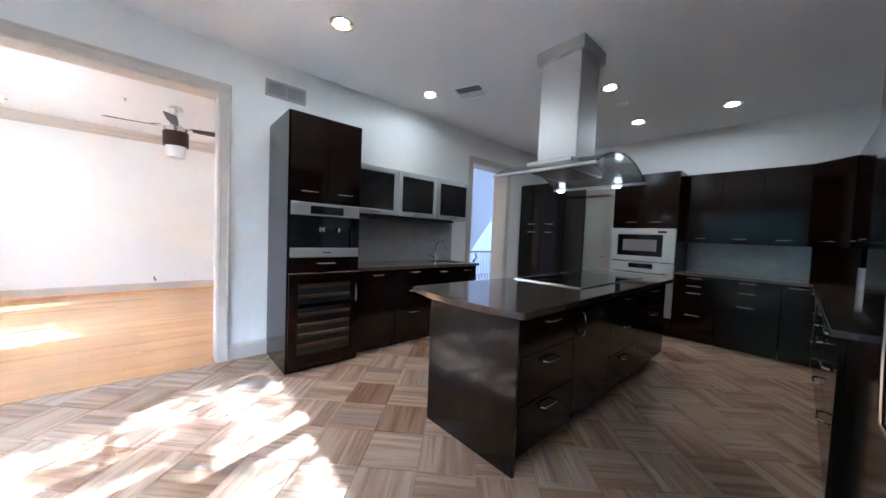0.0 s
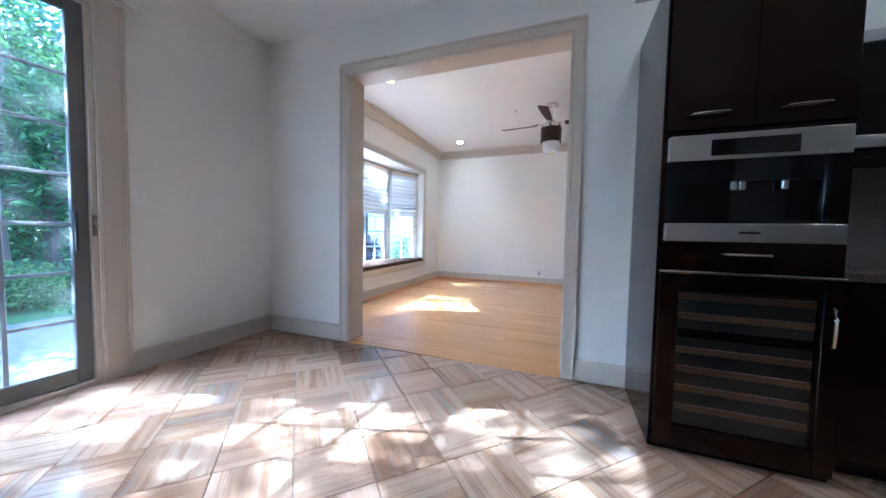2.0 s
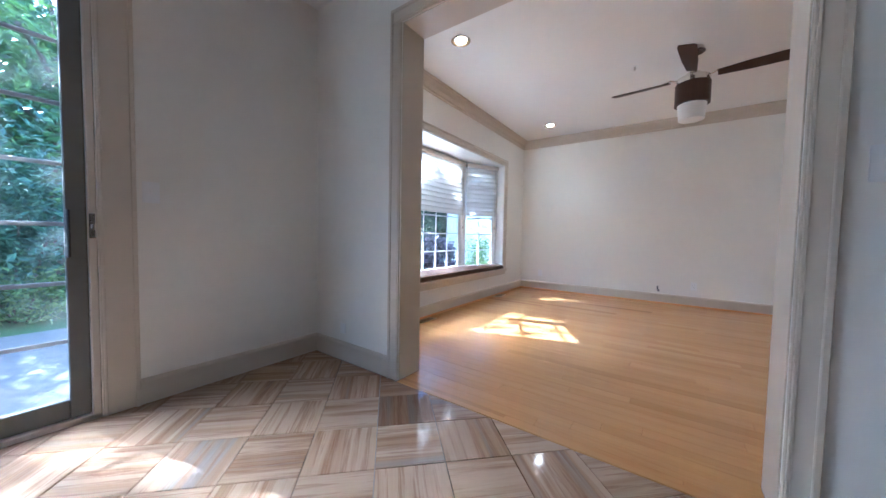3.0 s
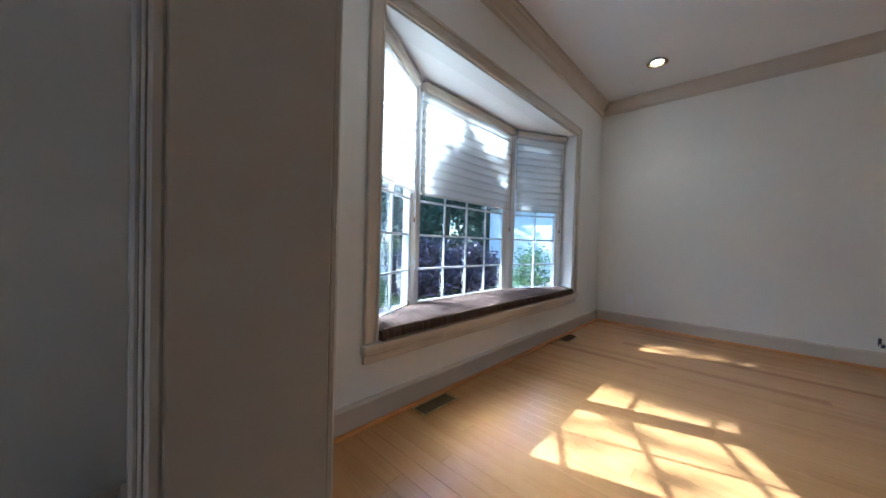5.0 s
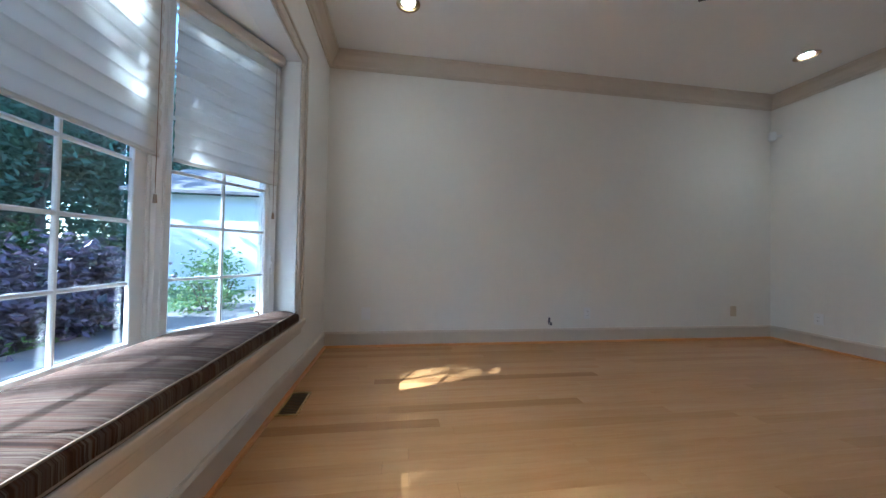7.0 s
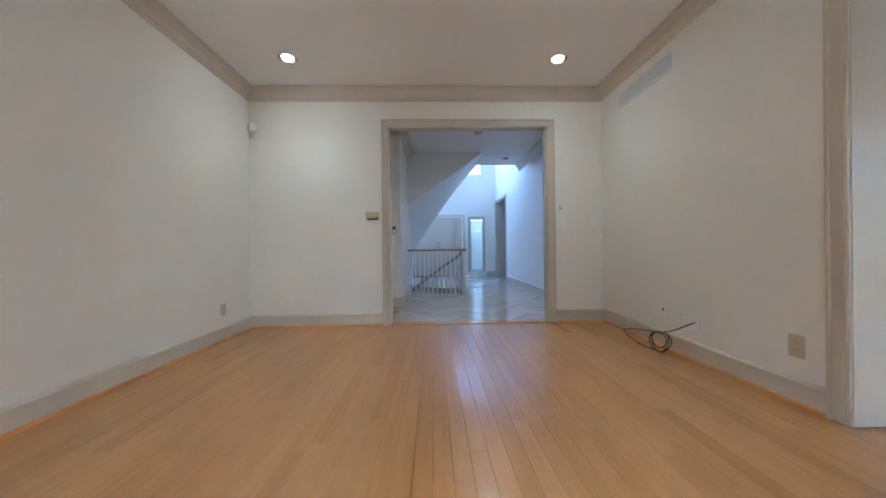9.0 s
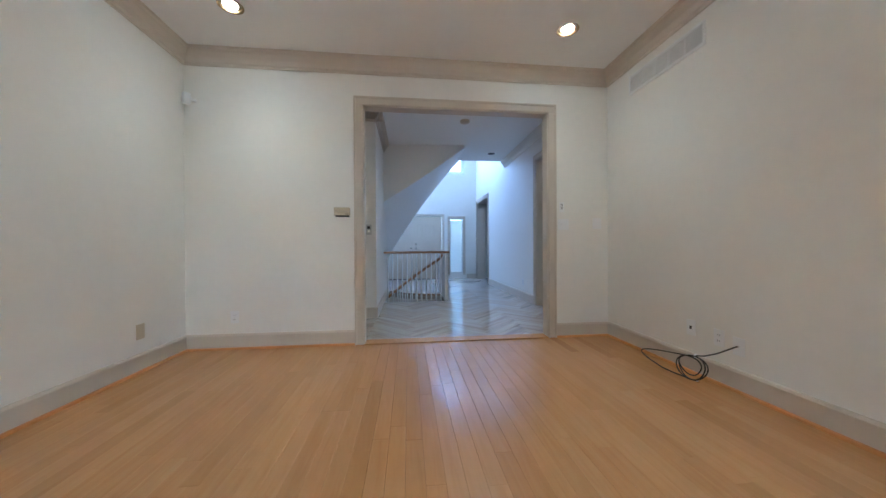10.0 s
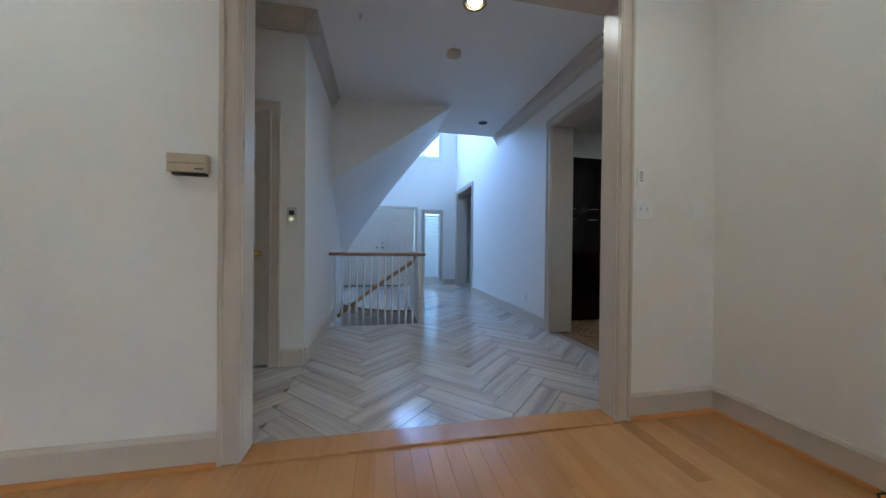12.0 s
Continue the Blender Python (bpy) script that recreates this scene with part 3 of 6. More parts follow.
def blind(p0, p1, label, z0=1.36):
    w = math.hypot(p1[0] - p0[0], p1[1] - p0[1])
    ang = math.degrees(math.atan2(p1[1] - p0[1], p1[0] - p0[0]))
    t = thing("window_shade", (p0[0], p0[1], z0), label, "window shade", ang, group="bay window shades")
    top = 2.215 - z0
    bm = bmesh.new()
    prof = []
    n = 11
    for i in range(n):
        for k in range(6):
            u = k / 6
            prof.append((0.010 * math.sin(math.pi * u ** 1.5) ** 0.8 * (0.9 + 0.2 * random.random() if k else 1), (top - 0.06) * (i + u) / n))
    prof.append((0.0, top - 0.06))
    cols_ = 8
    grid = [[bm.verts.new((w * c / cols_, d + 0.0015 * math.sin(c * 1.7 + z * 9), z + 0.002 * math.sin(c * 1.3))) for d, z in prof] for c in range(cols_ + 1)]
    for a, b in zip(grid, grid[1:]):
        for i in range(len(prof) - 1):
            bm.faces.new((a[i], b[i], b[i + 1], a[i + 1]))
    cl = part("cloth", bm, CLOTH, t, local=True)
    smooth(cl, 35)
    hd = bmesh.new()
    bx(hd, -0.01, w + 0.01, -0.03, 0.045, top - 0.065, top, 0.018, 3)
    smooth(part("headrail", hd, TRIM, t, "cream rounded headrail", local=True))
    part("bottom_rail", bx(bmesh.new(), 0, w, -0.006, 0.010, -0.016, 0.002, 0.004), CLOTH, t, local=True)
    cord = tube(bmesh.new(), [(0.05, 0.03, top - 0.1), (0.052, 0.03, 0.2), (0.05, 0.028, -0.20)], 0.0018, 5)
    cyl(cord, (0.05, 0.028, -0.22), 0.009, 0.04, 8, 0.006)
    part("pull_cord", cord, PIPING, t, "tan cord with a wooden tassel", local=True)
    return t


blind((-6.67, -2.735), (-5.35, -2.735), "cream pleated shade drawn half down, backlit")
blind((-5.26, -2.715), (-4.69, -2.40), "cream pleated shade drawn half down, sunlit")
blind((-7.26, -2.415), (-6.74, -2.715), "cream pleated shade drawn half down")

# seat cushion
cushion = thing("seat_cushion", (-6.0, -2.5, 0.436), "brown striped window seat cushion with tan piping", "cushion")


def puffed_slab(front_y, z0, z1, back, x0, x1, nx=56, ny=9):
    """A box cushion: the back edge follows the function back(x), the top swells in the middle and its edges are rounded."""
    bm = bmesh.new()
    prof = [(0.0, 0.0), (0.0, 0.35), (0.0, 0.72), (0.012, 0.90), (0.034, 1.0)]
    top = []
    for i in range(nx + 1):
        u = i / nx
        x = x0 + (x1 - x0) * u
        yb = back(x)
        e = min(1.0, min(u, 1 - u) * (x1 - x0) / 0.05)
        h = (z1 - z0) * (0.80 + 0.20 * math.sin(e * math.pi / 2))
        wob = 0.003 * math.sin(x * 21.0) + 0.002 * math.sin(x * 47.0 + 1.0)
        ring = [(front_y - d + (wob if f > 0 else 0), z0 + h * f) for d, f in prof]
        for k in range(1, ny):
            v = k / ny
            ring.append((front_y - 0.034 + (yb - front_y + 0.054) * v, z0 + h * (1 + 0.16 * math.sin(math.pi * v) * e + 0.012 * math.sin(x * 9 + v * 3))))
        ring += [(yb + 0.02, z0 + h * 0.98), (yb, z0 + h * 0.8), (yb, z0)]
        top.append([bm.verts.new((x, y, z)) for y, z in ring])
    n = len(top[0])
    for a, b in zip(top, top[1:]):
        for k in range(n):
            bm.faces.new((a[k], b[k], b[(k + 1) % n], a[(k + 1) % n]))
    bm.faces.new(top[0])
    bm.faces.new(top[-1][::-1])
    bmesh.ops.recalc_face_normals(bm, faces=bm.faces[:])
    return bm


def seat_back(x):
    """Back edge of the seat, along the bay's three sides."""
    if x < -6.70:
        return -2.43 - 0.29 * (x + 7.285) / 0.585
    if x > -5.30:
        return -2.72 + 0.28 * (x + 5.30) / 0.63
    return -2.72


smooth(part("cover", puffed_slab(-2.262, 0.4365, 0.506, seat_back, -7.296, -4.676), FABRIC, cushion), 60)
for d, z in ((0.0005, 0.443), (0.013, 0.500)):
    smooth(part("piping", tube(bmesh.new(), [(-4.69 - 0.1 * k, -2.2615 - d + 0.003 * math.sin((-4.69 - 0.1 * k) * 21.0), z) for k in range(27)], 0.0038, 6), PIPING, cushion))

# ---- sliding door of the kitchen ----
slider = thing("sliding_door", (SLIDE0, KS - 0.09, 0), "closed grey-framed sliding glass door with inner muntins", "sliding door", kind=S)
bm = bmesh.new()
for b in ((SLIDE0, SLIDE0 + 0.032, KS - 0.15, KS + 0.004, 0, SHEAD), (SLIDE1 - 0.032, SLIDE1, KS - 0.15, KS + 0.004, 0, SHEAD),
          (SLIDE0, SLIDE1, KS - 0.15, KS + 0.004, SHEAD - 0.03, SHEAD), (SLIDE0, SLIDE1, KS - 0.15, KS + 0.004, -0.01, 0.028)):
    bx(bm, *b, 0.004)
part("frame", bm, TRIM, slider, "taupe outer frame")
for k, (x0, x1, yy) in enumerate(((SLIDE0 + 0.034, -1.20, KS - 0.04), (-1.29, SLIDE1 - 0.034, KS - 0.095))):
    bm = bmesh.new()
    z0, z1 = 0.03, SHEAD - 0.032
    for b in ((x0, x0 + 0.075, z0, z1), (x1 - 0.075, x1, z0, z1), (x0 + 0.075, x1 - 0.075, z0, z0 + 0.10), (x0 + 0.075, x1 - 0.075, z1 - 0.075, z1)):
        bx(bm, b[0], b[1], yy - 0.02, yy + 0.022, b[2], b[3], 0.005)
    leaf = part("door_leaf", bm, GREY_FRAME, slider, "grey bronze sash")
    g = part("pane", box(x0 + 0.075, x1 - 0.075, yy - 0.004, yy + 0.002, z0 + 0.10, z1 - 0.075), HAZY_DOOR, leaf)
    g.visible_shadow = False
    gx0, gx1 = x0 + 0.075, x1 - 0.075
    for i in (1, 2, 3):
        x = gx0 + (gx1 - gx0) * i / 4
        part("muntin", box(x - 0.011, x + 0.011, yy - 0.017, yy - 0.006, z0 + 0.1, z1 - 0.075, 0.003), VENT_PAINT, leaf)
    for z in (0.428, 0.727, 1.026, 1.325, 1.62, 1.92):
        part("muntin", box(gx0, gx1, yy - 0.0165, yy - 0.0065, z - 0.011, z + 0.011, 0.003), VENT_PAINT, leaf)
    if k == 0:
        part("pull_handle", box(x0 + 0.058, x0 + 0.07, yy + 0.022, yy + 0.05, 0.86, 1.10, 0.004), BLACK, leaf, "black pull handle")
lk = box(SLIDE0 + 0.004, SLIDE0 + 0.030, KS + 0.004, KS + 0.016, 0.955, 1.09, 0.005, 2)
bx(lk, SLIDE0 + 0.010, SLIDE0 + 0.025, KS + 0.016, KS + 0.034, 1.0, 1.03, 0.004)
part("latch_plate", lk, NICKEL, slider, "chrome latch plate")


track = thing("curtain_track", (SLIDE0 + 1.2, KS + 0.08, 2.44), "slim cream curtain track above the sliding door", "curtain track")
part("rail", box(SLIDE0 - 0.215, SLIDE1 + 0.215, KS + 0.07, KS + 0.095, 2.428, 2.446, 0.003), TRIM, track)
for x in (SLIDE0 - 0.10, SLIDE1 + 0.10):
    part("bracket", box(x - 0.012, x + 0.012, KS + 0.027, KS + 0.07, 2.430, 2.444, 0.002), TRIM, track)

# ---- kitchen ----
def bar_handle(x, z, length=0.13, vertical=False):
    """Local: a slightly bowed bar handle on a front at y = 0."""
    bm = bmesh.new()
    h = length / 2
    pts = [(-h, -0.004, 0), (-h * 0.86, -0.026, 0), (-h * 0.4, -0.031, 0), (h * 0.4, -0.031, 0), (h * 0.86, -0.026, 0), (h, -0.004, 0)]
    if vertical:
        pts = [(0, b, a) for a, b, _ in pts]
    return tube(bm, [(x + a, b, z + c) for a, b, c in pts], 0.006, 8)


def cabinet(name, label, loc, rz, w, d, z0, z1, fronts, group, toe=True, side_mat=None):
    """Local x along the front, y into the body. fronts: (x0, x1, z0, z1, handles), handles: (x, z, vertical, length)."""
    t = thing(name, (loc[0], loc[1], z0), label, "cabinet", rz, group)
    h = z1 - z0
    bm = bmesh.new()
    lo = 0.1 if toe else 0.0
    bx(bm, 0, w, 0.021, d, lo, h, 0.002)
    if toe:
        bx(bm, 0.004, w - 0.004, 0.07, d, 0, lo, 0.002)
    part("body", bm, side_mat or WENGE, t, local=True)
    for x0, x1, f0, f1, hs in fronts:
        fr = part("door" if f1 - f0 > 0.42 else "drawer_front", box(x0 + 0.0015, x1 - 0.0015, 0, 0.02, f0 - z0 + 0.0015, f1 - z0 - 0.0015, 0.0015), WENGE, t, local=True)
        for hx, hz, v, ln in hs:
            smooth(part("handle", bar_handle(hx, hz - z0, ln, v), NICKEL, fr, "satin nickel bar handle", local=True))
    return t


def stack(x0, x1, cuts, dz=0.035, ln=0.13):
    """Drawer fronts between the heights in cuts, each with a handle near its top."""
    return [(x0, x1, a, b, [((x0 + x1) / 2, b - dz, False, ln)]) for a, b in zip(cuts, cuts[1:])]


G1 = "sink wall cabinets"
# tall coffee and wine unit
TX = -3.07
tall = cabinet("tall_cabinet", "tall dark wenge cabinet with built-in coffee machine", (TX, 0.855), 90, 0.65, 0.65, 0, 2.22, [
    (0.01, 0.325, 1.50, 2.215, [(0.165, 1.56, False, 0.15)]), (0.325, 0.64, 1.50, 2.215, [(0.485, 1.56, False, 0.15)]),
    (0.01, 0.64, 0.865, 0.995, [(0.325, 0.945, False, 0.17)])], G1, False)
coffee = thing("coffee_machine", (TX, 0.865, 1.0), "built-in stainless coffee machine with black recess", "coffee machine", 90)
part("control_panel", box(0.012, 0.618, -0.016, 0.018, 0.36, 0.47, 0.003), STEEL, coffee, local=True)
part("display", box(0.165, 0.46, -0.018, -0.0155, 0.375, 0.445, 0.001), BLACK_GLASS, coffee, "black glass display", local=True)
bm = bmesh.new()
for b in ((0.012, 0.06, -0.006, 0.03, 0.085, 0.36), (0.545, 0.618, -0.006, 0.03, 0.085, 0.36), (0.06, 0.545, 0.02, 0.03, 0.085, 0.36), (0.06, 0.545, -0.006, 0.02, 0.26, 0.36)):
    bx(bm, *b, 0.002)
part("recess", bm, BLACK_GLASS, coffee, local=True)
for x in (0.255, 0.285, 0.425):
    part("spout", box(x - 0.012, x + 0.012, -0.012, 0.012, 0.225, 0.262, 0.004), NICKEL, coffee, "chrome spout", local=True)
part("drip_tray", box(0.012, 0.618, -0.016, 0.018, 0.0, 0.08, 0.003), STEEL, coffee, local=True)
part("badge", box(0.28, 0.35, -0.0175, -0.0155, 0.035, 0.045), BLACK, coffee, local=True)
wine = thing("wine_cooler", (TX, 0.865, 0.04), "built-in wine cooler with glass door and beech shelves", "wine cooler", 90)
bm = bmesh.new()
for b in ((0.0, 0.075, 0.0, 0.82), (0.565, 0.63, 0.0, 0.82), (0.075, 0.565, 0.0, 0.10), (0.075, 0.565, 0.735, 0.82)):
    bx(bm, b[0], b[1], -0.018, 0.019, b[2], b[3], 0.002)
door_w = part("door_frame", bm, WENGE, wine, "dark wenge door frame", local=True)
part("top_edge", box(0, 0.63, -0.021, -0.0, 0.815, 0.824, 0.002), NICKEL, wine, local=True)
g = part("pane", box(0.075, 0.565, -0.004, 0.0, 0.10, 0.735), GLASS, door_w, local=True)
g.visible_shadow = False
smooth(part("handle", bar_handle(0.598, 0.62, 0.17, True), NICKEL, door_w, "steel bar handle", local=True))
bm = bmesh.new()
bx(bm, 0.08, 0.56, 0.016, 0.0195, 0.1, 0.735)
part("interior", bm, BLACK, wine, local=True)
for z in (0.17, 0.26, 0.35, 0.44, 0.60, 0.69):
    part("wine_shelf", box(0.085, 0.555, 0.002, 0.0155, z, z + 0.03, 0.003), SHELF, wine, "beech shelf front", local=True)
part("control_strip", box(0.085, 0.555, 0.001, 0.0155, 0.515, 0.555, 0.002), BLACK_GLASS, wine, "black control strip", local=True)

# sink run: three base units under one worktop
BXF = -3.125
cabinet("base_cabinet", "dark wenge base cabinet with one drawer and a door", (BXF, 1.507), 90, 0.46, 0.59, 0, 0.85, [(0.003, 0.457, 0.70, 0.848, [(0.23, 0.80, False, 0.13)]), (0.003, 0.457, 0.1, 0.70, [])], G1)
cabinet("base_cabinet", "dark wenge base cabinet with three drawers", (BXF, 1.967), 90, 0.48, 0.59, 0, 0.85, stack(0.003, 0.477, [0.1, 0.40, 0.64, 0.848]), G1)
cabinet("base_cabinet", "dark wenge sink cabinet with drawer and door", (BXF, 2.447), 90, 0.40, 0.59, 0, 0.85, [(0.003, 0.397, 0.70, 0.848, [(0.2, 0.80, False, 0.13)]), (0.003, 0.397, 0.1, 0.70, [(0.2, 0.45, False, 0.13)])], G1)
cabinet("base_cabinet", "dark wenge base cabinet with drawer and door", (BXF, 2.847), 90, 0.39, 0.59, 0, 0.85, [(0.003, 0.387, 0.70, 0.848, [(0.2, 0.80, False, 0.13)]), (0.003, 0.387, 0.1, 0.70, [])], G1)
bm = bmesh.new()
for b in ((-3.71, -3.095, 1.507, 2.72), (-3.71, -3.56, 2.72, 3.10), (-3.20, -3.095, 2.72, 3.10), (-3.71, -3.095, 3.10, 3.26)):
    bx(bm, *b, 0.851, 0.885)
worktop = solo("worktop", bm, GRANITE, "polished brown stone worktop over the sink run", "worktop")
basin = thing("sink", (-3.38, 2.91, 0.7), "dark undermount sink in the stone worktop", "sink")
bm = bmesh.new()
for b in ((-3.565, -3.555, 2.715, 3.105, 0.70, 0.858), (-3.205, -3.195, 2.715, 3.105, 0.70, 0.858), (-3.555, -3.205, 2.715, 2.725, 0.70, 0.858), (-3.555, -3.205, 3.095, 3.105, 0.70, 0.858), (-3.555, -3.205, 2.725, 3.095, 0.69, 0.70)):
    bx(bm, *b)
part("bowl", bm, STEEL, basin)
tap = thing("faucet", (-3.62, 2.93, 0.885), "chrome gooseneck faucet beside the sink", "faucet")
smooth(part("body", cyl(cyl(bmesh.new(), (-3.62, 2.93, 0.9), 0.028, 0.03), (-3.62, 2.93, 0.95), 0.019, 0.09), NICKEL, tap))
smooth(part("spout", tube(bmesh.new(), [(-3.62, 2.93, 0.96)] + [(-3.62 + 0.09 * (1 - math.cos(a)), 2.93 + 0.01 * a, 1.07 + 0.09 * math.sin(a)) for a in (0, 0.5, 1.0, 1.57, 2.1, 2.7, 3.1)] + [(-3.44, 2.965, 1.03)], 0.011, 10), NICKEL, tap))
smooth(part("lever", tube(bmesh.new(), [(-3.62, 2.91, 0.935), (-3.61, 2.86, 0.945), (-3.60, 2.81, 0.965)], 0.008, 8), NICKEL, tap))

# backsplash of thin glazed tiles
backs = solo("backsplash", box(KW, KW + 0.006, 1.507, 3.30, 0.886, 1.40), GROUT, "silver grey linear tile backsplash", "backsplash")
rows = bmesh.new()
for i in range(26):
    z = 0.888 + i * 0.0197
    y = 1.508 - random.random() * 0.2
    while y < 3.298:
        ln = random.choice((0.1, 0.16, 0.22))
        a, b = max(y, 1.508), min(y + ln - 0.0015, 3.298)
        if b - a > 0.01:
            o = random.random() * 0.0018
            bx(rows, KW + 0.006, KW + 0.010 + o, a, b, z, z + 0.0182)
        y += ln
tagged(part("tiles", rows, SPLASH, backs), kind="stuff")

# glass wall cabinets
for i in range(3):
    y0 = 1.53 + 0.587 * i
    t = thing("wall_cabinet", (-3.36, y0, 1.44), "aluminium-framed wall cabinet with dark reeded glass", "cabinet", 90, "glass wall cabinets")
    part("body", box(0, 0.586, 0.022, 0.355, 0, 0.52, 0.002), WENGE, t, local=True)
    bm = bmesh.new()
    for b in ((0.002, 0.057, 0, 0.52), (0.529, 0.584, 0, 0.52), (0.057, 0.529, 0, 0.055), (0.057, 0.529, 0.465, 0.52)):
        bx(bm, b[0], b[1], 0, 0.021, b[2], b[3], 0.002)
    dr = part("door", bm, ALU, t, "satin aluminium frame", local=True)
    rd = bmesh.new()
    for k in range(41):
        z = 0.055 + k * 0.01
        bx(rd, 0.057, 0.529, 0.006, 0.0085 + 0.003, z, z + 0.0085, 0.002)
    part("reeded_pane", rd, SMOKED, dr, "dark reeded glass", local=True)
    smooth(part("handle", bar_handle(0.29, 0.028, 0.12), NICKEL, dr, local=True))
solo("light_valance", box(KW + 0.002, -3.40, 1.51, 3.04, 1.402, 1.438, 0.003), BLACK, "black light rail under the glass cabinets", "light rail")

# pantry, glazed door, ovens, north and east runs
G2 = "north wall cabinets"
cabinet("pantry_cabinet", "tall dark wenge pantry with four doors", (-3.70, 5.0), 0, 0.86, 0.74, 0, 2.2, [
    (0.0, 0.43, 1.43, 2.195, [(0.26, 1.50, False, 0.15)]), (0.43, 0.86, 1.43, 2.195, [(0.60, 1.50, False, 0.15)]),
    (0.0, 0.43, 0.1, 1.43, [(0.26, 1.36, False, 0.15)]), (0.43, 0.86, 0.1, 1.43, [(0.60, 1.36, False, 0.15)])], G2)
gd = thing("door_glazed", (-3.02, KN + 0.04, 0), "taupe door with a frosted glass pane", "door", kind=S)
bm = bmesh.new()
for b in ((-3.022, -2.93, 0, 2.02), (-2.53, -2.438, 0, 2.02), (-2.93, -2.53, 0, 0.2), (-2.93, -2.53, 1.9, 2.02)):
    bx(bm, b[0], b[1], KN + 0.04, KN + 0.08, b[2], b[3], 0.004)
part("door_frame", bm, TRIM, gd)
part("pane", box(-2.93, -2.53, KN + 0.055, KN + 0.061, 0.2, 1.9), shader("frosted_pane", (0.60, 0.58, 0.47), 0.3)[0], gd, "frosted glass")
smooth(part("lever", tube(bmesh.new(), [(-2.48, KN + 0.04, 0.98), (-2.48, KN - 0.005, 0.98), (-2.56, KN - 0.01, 0.98)], 0.009, 8), BRASS, gd, "brass lever"))
cabinet("oven_cabinet", "tall dark wenge oven housing", (-2.125, 5.1), 0, 0.79, 0.64, 0, 2.2, [
    (0.0, 0.395, 1.46, 2.195, [(0.25, 1.53, False, 0.15)]), (0.395, 0.79, 1.46, 2.195, [(0.54, 1.53, False, 0.15)]), (0.0, 0.79, 0.1, 0.25, [])], G2)


def oven(name, label, z0, z1, low, band, left, right):
    """A wall appliance: steel fascia round a black window."""
    t = thing(name, (-2.12, 5.1, z0), label, "oven")
    h = z1 - z0
    bm = bmesh.new()
    w = 0.78
    for b in ((0, left, 0, h), (w - right, w, 0, h), (left, w - right, 0, low), (left, w - right, h - band, h)):
        bx(bm, b[0], b[1], -0.02, 0.019, b[2], b[3], 0.002)
    part("fascia", bm, STEEL, t, "stainless steel fascia", local=True)
    win = part("window", box(left, w - right, -0.012, 0.015, low, h - band, 0.001), BLACK_GLASS, t, "black glass window", local=True)
    part("screen", box(left + 0.07, w - right - 0.07, -0.0135, -0.0125, low + 0.07, h - band - 0.07), VENT_GREY, win, "grey perforated screen", local=True)
    return t


mw = oven("microwave", "built-in stainless microwave with black window", 0.985, 1.445, 0.075, 0.085, 0.08, 0.14)
part("display", box(0.58, 0.68, -0.0215, -0.0195, 0.40, 0.425), BLACK_GLASS, mw, local=True)
ov = oven("oven", "built-in stainless wall oven with black window", 0.26, 0.975, 0.07, 0.18, 0.09, 0.09)
part("display", box(0.24, 0.54, -0.0215, -0.0195, 0.63, 0.695), BLACK_GLASS, ov, "black display", local=True)
smooth(part("handle", tube(bmesh.new(), [(0.06, -0.02, 0.575), (0.07, -0.055, 0.575), (0.39, -0.062, 0.575), (0.71, -0.055, 0.575), (0.72, -0.02, 0.575)], 0.011, 10), NICKEL, ov, local=True))
x = -1.333
for w, cuts in ((0.42, [0.1, 0.38, 0.66, 0.75, 0.848]), (0.55, [0.1, 0.57, 0.73, 0.848]), (0.24, [0.1, 0.848])):
    cabinet("base_cabinet", "dark wenge base cabinet with drawers", (x, 5.13), 0, w, 0.61, 0, 0.85, stack(0.003, w - 0.003, cuts, 0.03, 0.17), G2)
    x += w
for i in range(3):
    w = 0.376
    cabinet("wall_cabinet_dark", "dark wenge wall cabinet", (-1.33 + w * i, 5.4), 0, w, 0.345, 1.27, 2.18, [(0, w, 1.272, 2.178, [(0.19, 1.33, False, 0.15)])], G2, False)
G3 = "east wall cabinets"
for i in range(4):
    y1 = 5.10 - 0.70 * i
    cabinet("base_cabinet", "dark wenge base cabinet with two drawers", (-0.12, y1), -90, 0.70, 0.53, 0, 0.85, stack(0.003, 0.697, [0.1, 0.40, 0.67, 0.848], 0.03, 0.17), G3)
    if i < 3:
        cabinet("wall_cabinet_dark", "dark wenge wall cabinet", (0.07, y1 + 0.025), -90, 0.70, 0.345, 1.27, 2.18, [(0, 0.70, 1.272, 2.178, [(0.35, 1.33, False, 0.15)])], G3, False)
corner = thing("corner_cabinet", (0.1, 5.45, 0.886), "dark wenge angled corner wall cabinet over an appliance garage", "cabinet", 0, G3)
part("body", prism([(-0.2, 5.42), (0.09, 5.13), (0.41, 5.13), (0.41, 5.74), (-0.2, 5.74)], 1.27, 2.18), WENGE, corner)
part("garage", prism([(-0.17, 5.47), (0.14, 5.16), (0.41, 5.16), (0.41, 5.735), (-0.17, 5.735)], 0.886, 1.269), WENGE, corner)
dr = box(0.004, 0.396, -0.02, 0, 0.002, 0.906, 0.0015)
dr.transform(pose(-0.2, 5.42, 1.27, 0, 0, -45))
dr = part("door", dr, WENGE, corner)
hb = bar_handle(0.2, 0.06, 0.15)
hb.transform(pose(-0.2, 5.42, 1.27, 0, 0, -45) @ pose(0, -0.02, 0))
smooth(part("handle", hb, NICKEL, dr, "satin nickel bar handle"))
